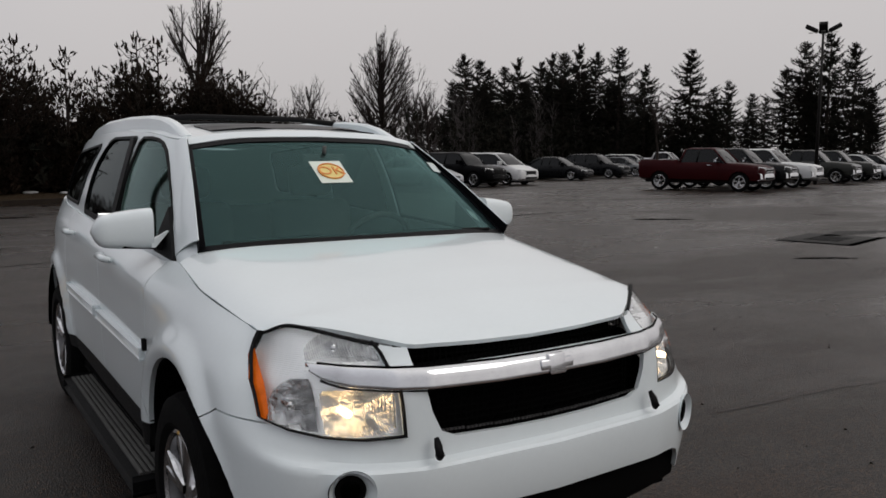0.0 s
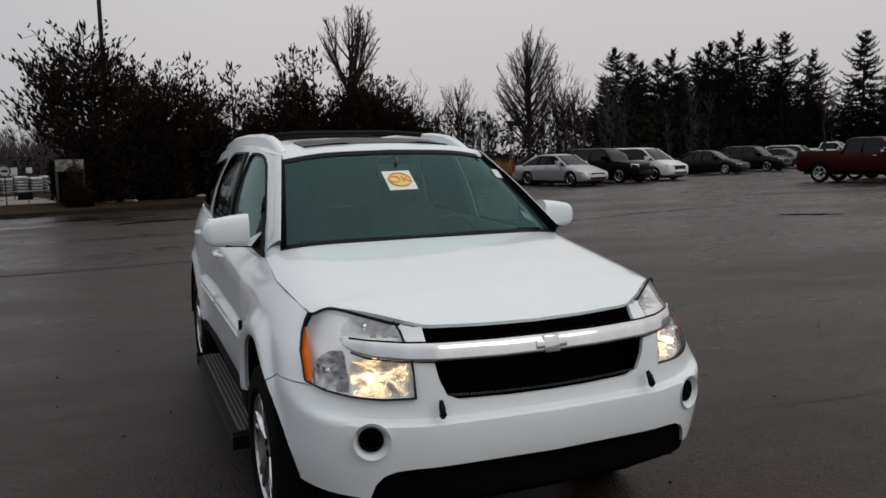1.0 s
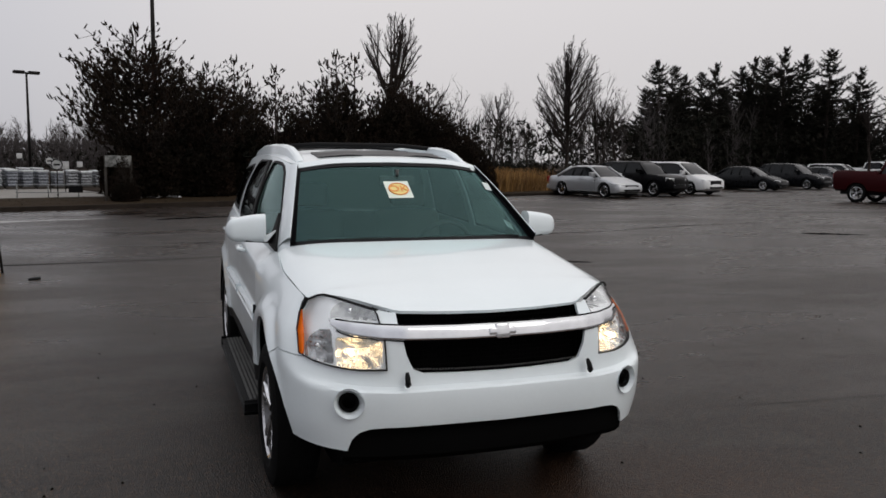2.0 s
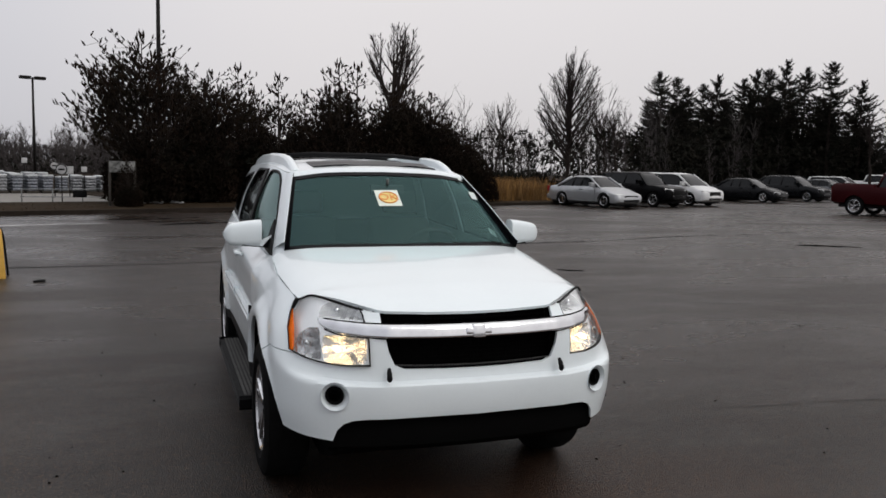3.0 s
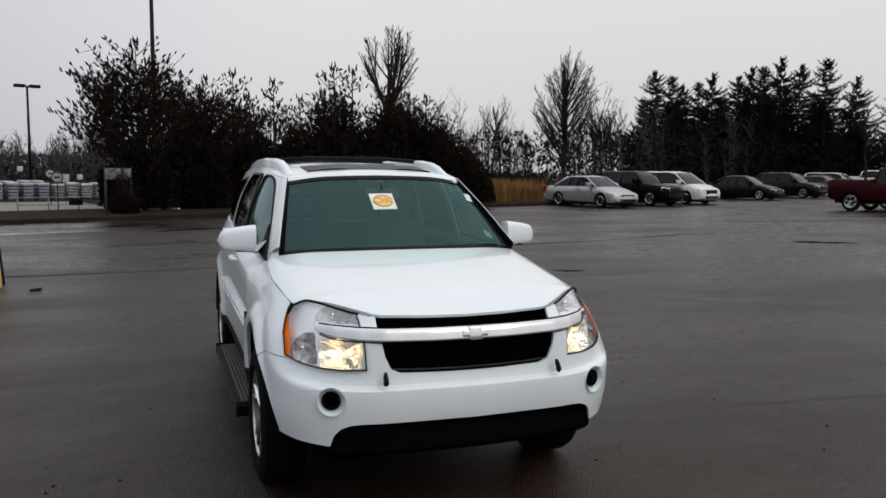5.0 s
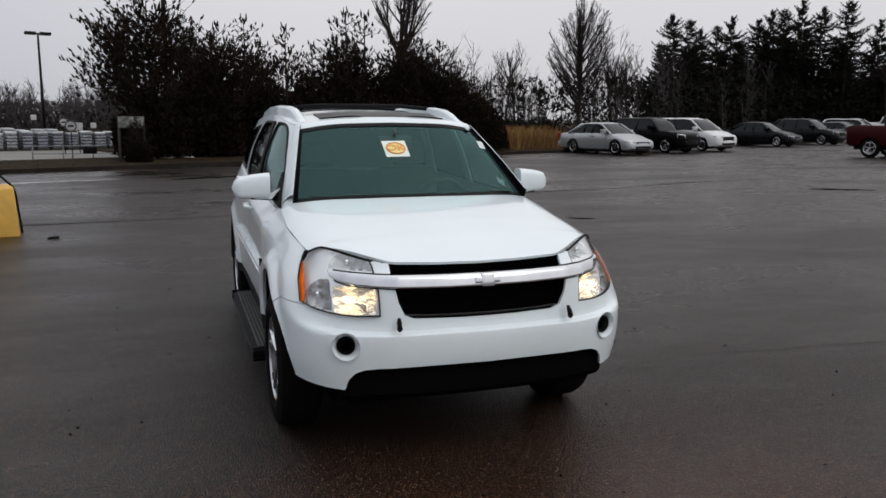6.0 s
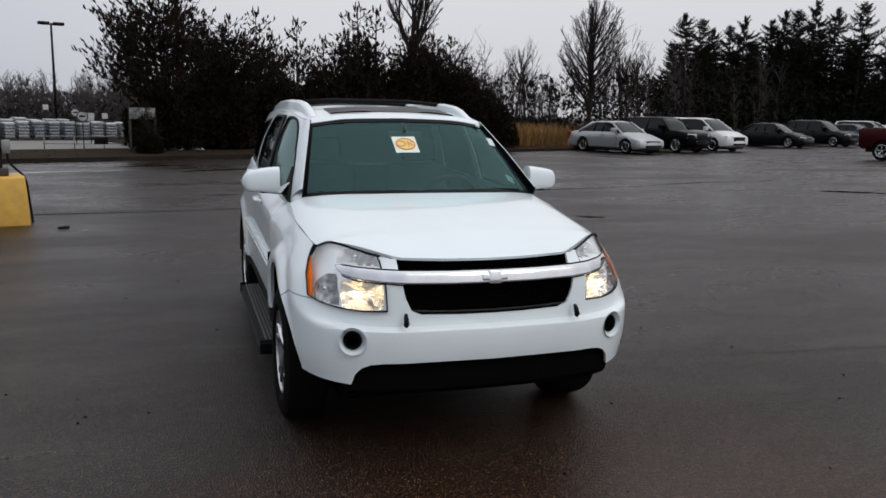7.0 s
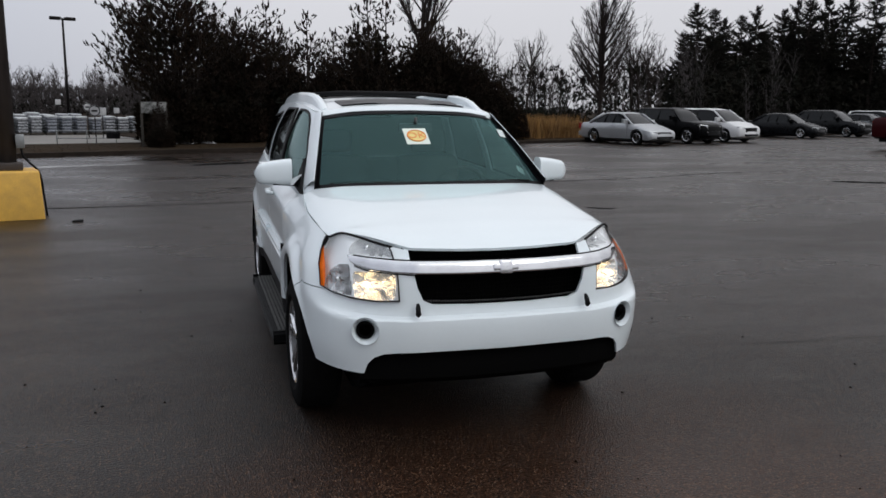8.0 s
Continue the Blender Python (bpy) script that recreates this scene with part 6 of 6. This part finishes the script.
pines = [pine("pine_tree", "broad many-stemmed pine with upturned shoots behind the kerb", 11, 6.8, 3.7, 1.5, 150, 0.30, 0.22, stems_n=4, shoots=11.0),
         pine("pine_tree", "slight open pine with upturned shoots behind the kerb", 12, 6.0, 1.6, 1.4, 60, 0.36, 0.12, stems_n=2, shoots=11.0),
         pine("pine_tree", "dense dark pine with a low dome of boughs", 13, 6.2, 1.9, 2.3, 95, 0.68, 0.15, dome=1.0, shoots=13.0)]
for ob in pines:
    tagged(ob, group="pines behind the kerb")
plant(pines, [(-2.0, 29.8, 6.6, 0), (1.7, 32.3, 5.9, 1), (6.0, 31.9, 6.3, 1), (0.6, 31.6, 5.5, 0), (3.4, 32.3, 5.6, 1), (7.0, 32.6, 6.3, 1), (9.2, 33.2, 5.6, 2), (0.3, 30.8, 5.0, 1), (8.3, 32.0, 5.5, 2),
               (10.2, 32.2, 5.2, 2), (4.7, 33.4, 5.0, 1), (11.6, 33.0, 4.4, 2), (6.6, 33.0, 5.2, 2), (2.6, 33.6, 4.6, 2), (4.4, 32.6, 4.2, 2), (5.6, 32.4, 4.6, 2), (9.8, 33.6, 5.4, 2), (0.2, 33.2, 4.6, 2), (12.9, 33.4, 3.2, 2), (-2.45, 26.9, 1.9, 1)], 3, (6.8, 6.0, 6.2))
SPRUCE_LABEL = "tall dark spruce at the wood's edge"
spruces = [spruce("spruce_tree", SPRUCE_LABEL, 21, 12, 3.0), spruce("spruce_tree", SPRUCE_LABEL, 22, 12, 2.5), spruce("spruce_tree", SPRUCE_LABEL, 23, 12, 3.5)]
for ob in spruces:
    tagged(ob, group="spruces at the wood's edge")
SPRUCE_PLACES = [(50.0, 73.3, 12.5), (53.8, 75.8, 12.4), (54.7, 69.9, 12.0), (58.9, 80.7, 12.0), (57.0, 75.3, 11.8), (63.1, 74.0, 13.5), (58.4, 70.5, 12.0), (59.5, 67.8, 12.8), (62.7, 68.8, 13.9), (67.9, 71.6, 13.8), (65.0, 64.8, 13.5), (71.1, 66.6, 12.0), (77.6, 65.5, 14.2), (85.8, 68.5, 10.3), (91.4, 70.6, 11.5), (88.8, 64.8, 9.4), (87.5, 56.8, 14.9), (86.4, 53.1, 15.3), (92.7, 53.8, 14.8), (102.2, 56.8, 9.9), (52.1, 77.5, 9.4), (56.0, 77.9, 10.0), (61.3, 76.8, 10.3), (61.0, 71.8, 9.7), (65.4, 74.0, 10.8), (66.6, 67.6, 10.0), (69.7, 69.8, 9.9), (74.2, 71.2, 8.9), (79.7, 61.7, 7.8), (82.2, 66.3, 8.6), (83.2, 58.9, 8.3), (94.4, 60.0, 9.2), (97.9, 55.1, 9.7)]
infill = [((a[0] + b[0]) / 2, (a[1] + b[1]) / 2 + 4, min(a[2], b[2]) * 0.80) for a, b in zip(SPRUCE_PLACES[:20], SPRUCE_PLACES[1:21])]
plant(spruces, [(x, y, h, i % 3) for i, (x, y, h) in enumerate(SPRUCE_PLACES + infill)], 4, (12, 12, 12))
bares = [bare("bare_tree", "broad leafless tree with an egg-shaped crown of rising limbs", 31, 10.0, 0.235, 0.10, 54, 3, 0.035, 1.1, 0.10),
         bare("bare_tree", "leafless tree with steep parallel leaders above the pines", 32, 8.8, 0.19, 0.28, 26, 6, 0.04, 0.8, 0.17),
         bare("bare_tree", "thin crooked leafless tree at the wood's edge", 33, 7.0, 0.20, 0.30, 14, 2, 0.14, 0.9)]
for ob in bares:
    tagged(ob, group="leafless trees")
plant(bares, [(25.6, 47.9, 10.2, 0), (24.2, 57.5, 7.0, 2), (9.4, 35.3, 8.7, 1), (29.6, 48.0, 6.2, 2), (31.2, 52.3, 6.6, 2), (26.2, 60.4, 5.6, 2), (33.9, 58.0, 6.8, 2), (57.5, 52.0, 7.4, 2), (28.2, 60.0, 4.8, 2)], 6, (10.0, 8.8, 7.0))

# far bare woods, brush and understorey
rnd = random.Random(9)
wood = Cloud()


def thin_tree(x, y, h, r=0.05):
    at = Vector((x, y, 0))
    for k in range(4):
        to = at + Vector((rnd.gauss(0, 0.12), rnd.gauss(0, 0.12), h / 4))
        wood.limb(at, to, r * (1 - k * 0.22), r * (0.8 - k * 0.22))
        for j in range(5 if k else 2):
            q = rnd.uniform(0, 6.283)
            d = Vector((math.cos(q) * 0.55, math.sin(q) * 0.55, 1)).normalized()
            p = at.lerp(to, rnd.random())
            e = p + d * h * rnd.uniform(0.12, 0.26)
            wood.limb(p, e, r * 0.45, r * 0.15)
            for m in range(3):
                f = p.lerp(e, rnd.uniform(0.3, 1))
                wood.limb(f, f + away(rnd, d, 0.4) * h * rnd.uniform(0.06, 0.13), r * 0.22, r * 0.08)
        at = to


for k in range(170):  # behind the tawny grass and the leafless trees
    o = rnd.uniform(22, 60)
    x, y = edge_point(rnd.uniform(14, 34) + o * 0.62, o)
    thin_tree(x, y, rnd.uniform(2.8, 5.6), 0.05)
for k in range(900):  # behind the yard
    x = rnd.uniform(-75, 6)
    thin_tree(x, 108 + rnd.uniform(0, 40) + 0.2 * x, rnd.uniform(3.4, 6.2) * (1.15 if x > -12 else 0.9), 0.075)
for k in range(9000):  # twiggy haze low behind the yard
    x = rnd.uniform(-80, 8)
    tuft(wood, rnd, Vector((x, 104 + rnd.uniform(0, 34) + 0.2 * x, rnd.random() ** 1.3 * 3.4)), (rnd.gauss(0, 0.2), rnd.gauss(0, 0.2), 1.0), 0.75, 6, 0.075)
for k in range(45):  # brown stems before the spruces
    x, y = edge_point(rnd.uniform(46, 105), rnd.uniform(13, 20))
    thin_tree(x, y, rnd.uniform(3.5, 7.0), 0.035)
for k in range(150):  # between and behind the spruces
    x, y = edge_point(rnd.uniform(44, 100), rnd.uniform(14, 40))
    thin_tree(x, y, rnd.uniform(3.5, 8.0), 0.06)
tagged(new("far_wood", wood.mesh("far_wood", FARWOOD)), "bare winter wood behind the lot and yard", "wood", "", "stuff")
brush = Cloud()
for k in range(9000):  # dark thicket at the spruces' feet
    o = rnd.uniform(15, 40)
    x, y = edge_point(rnd.uniform(50, 115) + 0.75 * o, o)
    tuft(brush, rnd, Vector((x, y, 0.2 + 6.2 * rnd.random() ** 1.1)), (rnd.gauss(0, 0.4), rnd.gauss(0, 0.4), 0.6), 0.6, 6, 0.22)
for k in range(11000):
    zone = rnd.random()
    if zone < 0.30:
        o = rnd.uniform(12, 50)
        x, y = edge_point(rnd.uniform(12, 32) + o * 0.6, o)
        h = rnd.uniform(0.2, 1.3)
    elif zone < 0.62:
        x, y = edge_point(rnd.uniform(38, 105), rnd.uniform(9, 30))
        h = 0.2 + rnd.random() ** 1.2 * 4.6
    elif zone < 0.80:
        x, y = rnd.uniform(-80, 10), rnd.uniform(100, 125)
        h = rnd.random() ** 1.6 * 2.2
    else:
        x, y = edge_point(rnd.uniform(7.6, 19), rnd.uniform(4, 12))
        h = rnd.uniform(0.2, 2.4)
    tuft(brush, rnd, Vector((x, y, h)), (rnd.gauss(0, 0.4), rnd.gauss(0, 0.4), 0.6), 0.5 if y < 90 else 0.8, 6, 0.16 if y < 90 else 0.06)
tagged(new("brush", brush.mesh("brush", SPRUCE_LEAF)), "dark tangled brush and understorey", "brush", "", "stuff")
tawny = Cloud()
for k in range(16000):
    a, o = rnd.uniform(15.5, 27.5), rnd.uniform(2.0, 10.0)
    x, y = edge_point(a, o)
    h = rnd.uniform(0.5, 1.15)
    b = Vector((x, y, 0.08))
    w = Vector((rnd.gauss(0, 0.18), rnd.gauss(0, 0.18), 1)) * h
    s = Vector((rnd.gauss(0, 1), rnd.gauss(0, 1), 0)).normalized() * rnd.uniform(0.008, 0.026)
    tawny.tri(b - s, b + s, b + w)
    tawny.tri(b - s * 0.7 + w * 0.5, b + s + w * 0.45, b + w * 1.15 + s * 3)
tagged(new("tall_grass", tawny.mesh("tall_grass", TAWNY)), "tawny stand of tall dry grass", "grass", "", "stuff")
scrub = Cloud()
for k in range(7000):
    x, y = edge_point(rnd.uniform(-20, 50), rnd.uniform(0.2, 5.9))
    h = rnd.uniform(0.006, 0.02)
    s = Vector((rnd.gauss(0, 1), rnd.gauss(0, 1), 0)).normalized() * 0.03
    b = Vector((x, y, 0.11))
    scrub.tri(b - s, b + s, b + Vector((rnd.gauss(0, 0.03), rnd.gauss(0, 0.03), h)))
tagged(new("verge_tufts", scrub.mesh("verge_tufts", DRYGRASS)), "short dead grass tufts on the verge", "grass", "", "stuff")


# ---- the yard behind the verge: wrapped pallets, signs, a low cart rail, leftover snow ----
BAGS = material("wrapped_grey_bags", (0.36, 0.37, 0.39), 0.4, colour2=(0.05, 0.055, 0.06), scale=9, bump=0.8, bump_scale=14)
BAGS_BLUE = material("wrapped_bluish_bags", (0.25, 0.27, 0.31), 0.4, colour2=(0.05, 0.055, 0.065), scale=8, bump=0.5, bump_scale=18)
WRAP_TOP = material("pale_plastic_cover", (0.55, 0.57, 0.58), 0.35, vary=0.3, scale=4, bump=0.4, bump_scale=16)
MOTTLED = material("creeper_stained_board", (0.30, 0.30, 0.29), 0.7, colour2=(0.006, 0.008, 0.005), scale=5, bump=0.5, bump_scale=22)
PALLETWOOD = material("grey_pallet_wood", (0.045, 0.038, 0.031), 0.85, vary=0.4)
SNOW = material("dirty_old_snow", (0.40, 0.40, 0.41), 0.7, vary=0.4, scale=3, bump=0.5, bump_scale=20)
SIGNFACE = material("weathered_sign_face", (0.52, 0.52, 0.52), 0.5, vary=0.3)


def bag_stack(seed, layers, mat_, label):
    """A pallet stacked with soft bags under a loose plastic cover."""
    rnd = random.Random(seed)
    ob = thing("pallet_stack", label, "pallet", "pallets of bagged goods")
    part("pallet", box((-0.42, -0.50, 0.0), (0.42, 0.50, 0.12), 0.01), PALLETWOOD, ob)
    for k in range(layers):
        for half_ in (-1, 1):
            b = box((-0.375 + rnd.uniform(0, 0.04), 0.25 * half_ - 0.24, 0), (0.375 - rnd.uniform(0, 0.04), 0.25 * half_ + 0.24, 0.145), 0.066, 3)
            z = 0.12 + 0.145 * k
            for v in b.verts:
                v.co.z += z + 0.012 * noise.noise(v.co * 6 + Vector((seed, k, half_)))
            part("bag", b, mat_, ob)
    z = 0.12 + 0.145 * layers
    c = box((-0.375, -0.50, z - 0.03), (0.375, 0.50, z + 0.05), 0.03, 3)
    for v in c.verts:
        v.co.z += 0.04 * noise.noise(v.co * 4 + Vector((seed, 0, 0)))
    part("cover", c, WRAP_TOP, ob, "loose pale plastic cover")
    return ob


stacks = [bag_stack(1, 5, BAGS, "pallet of grey wrapped bags in the yard"), bag_stack(2, 5, BAGS_BLUE, "pallet of bluish wrapped bags in the yard"), bag_stack(3, 6, BAGS, "taller pallet of grey wrapped bags in the yard")]
rnd = random.Random(8)
first = set()
for row, k0, k1 in ((0, -4, 8), (1, -6, 4), (2, -6, 2)):
    for k in range(k0, k1):
        n = 2 if row else (1 if 1 <= k <= 4 else 0)
        m = pose(-8.6 + 0.62 * k - 0.35 * row + rnd.uniform(-0.04, 0.04), 40.2 + 0.20 * k + 1.25 * row, 0.05, 0, 0, 18 + rnd.uniform(-5, 5))
        if n not in first:
            first.add(n)
            stack = stacks[n]
            stack.matrix_basis = m
        else:
            stack = copy_thing(stacks[n], m)
        stack.scale = (rnd.uniform(0.62, 0.72), 1.0, rnd.uniform(0.92, 1.03))


def sign(x, y, z, r, mat_, label, square=False, turn=0):
    ob = thing("road_sign", label, "sign", "signs in the yard", pose(x, y, 0, 0, 0, turn))
    part("post", tube([(0, 0.02, 0), (0, 0.02, z + r)], 0.022, 6), BRONZE, ob)
    if square:
        part("sign_plate", box((-r, -0.012, z - r), (r, 0.0, z + r), 0.004), mat_, ob)
    else:
        part("sign_plate", prism(disc(0, z, r), "y", -0.012, 0.0), mat_, ob, smooth=False)
        part("sign_band", carve(prism(disc(0, z, r * 0.97), "y", -0.016, -0.010), prism(disc(0, z, r * 0.80), "y", -0.02, 0.0), "DIFFERENCE"), BLACK, ob, smooth=False)
        part("sign_bar", box((-r * 0.5, -0.017, z - r * 0.16), (r * 0.5, -0.013, z + r * 0.16)), BLACK, ob)
    return ob


sign(-5.04, 31.4, 1.31, 0.22, SIGNFACE, "round white sign with a dark band on a post")
sign(-5.74, 35.4, 1.43, 0.18, SIGNFACE, "pale round sign on a post")
sign(-5.25, 36.4, 1.24, 0.17, SIGNFACE, "small square sign on a post", True)
sign(-4.97, 40.4, 1.25, 0.13, SIGNFACE, "small square sign on a post", True)
sign(-9.0, 50.1, 1.63, 0.15, SIGNFACE, "small square sign on a post", True)
rail = thing("cart_rail", "low tubular metal rail fence on the yard's edge", "fence", at=pose(-6.35, 30.7, 0.05, 0, 0, 6))
for k in range(5):
    part("rail_post", tube([(k * 1.05, 0, 0), (k * 1.05, 0, 0.52)], 0.022, 6), GALV, rail)
for z in (0.50, 0.22):
    part("rail_bar", tube([(-0.05, 0, z), (4.25, 0, z)], 0.020, 6), GALV, rail)
part("rail_plate", box((1.75, -0.03, 0.20), (2.25, -0.015, 0.46), 0.004), BLACK, rail)
# pale board among the pines
board = thing("notice_board", "pale board half hidden by pines and creeper", "board", at=pose(-2.66, 27.2, 0.08, 0, 0, 5))
part("board_face", box((-0.42, -0.02, 1.20), (0.42, 0.02, 1.60), 0.008), MOTTLED, board)
for x in (-0.41, 0.41):
    part("board_post", box((x - 0.04, 0.02, 0), (x + 0.04, 0.10, 1.60), 0.008), PALLETWOOD, board)
# leftover snow under the pines
rnd = random.Random(12)
for k in range(14):
    a = rnd.uniform(5.5, 13.5)
    x, y = edge_point(a, rnd.uniform(3.2, 5.4))
    bm = bmesh.new()
    bmesh.ops.create_icosphere(bm, subdivisions=2, radius=1)
    sx_, sy_, sz_ = rnd.uniform(0.15, 0.45), rnd.uniform(0.10, 0.2), rnd.uniform(0.04, 0.09)
    for v in bm.verts:
        n = 1 + 0.35 * noise.noise(v.co * 1.5 + Vector((k * 3.1, 0, 0)))
        v.co = Vector((v.co.x * sx_ * n, v.co.y * sy_ * n, max(v.co.z, -0.2) * sz_ * n + 0.03))
    ob = part("snow_mound", bm, SNOW)
    ob.matrix_basis = pose(x, y, 0.10, 0, 0, rnd.uniform(0, 180))
    tagged(ob, "small heap of dirty leftover snow under pines", "snow", "leftover snow")
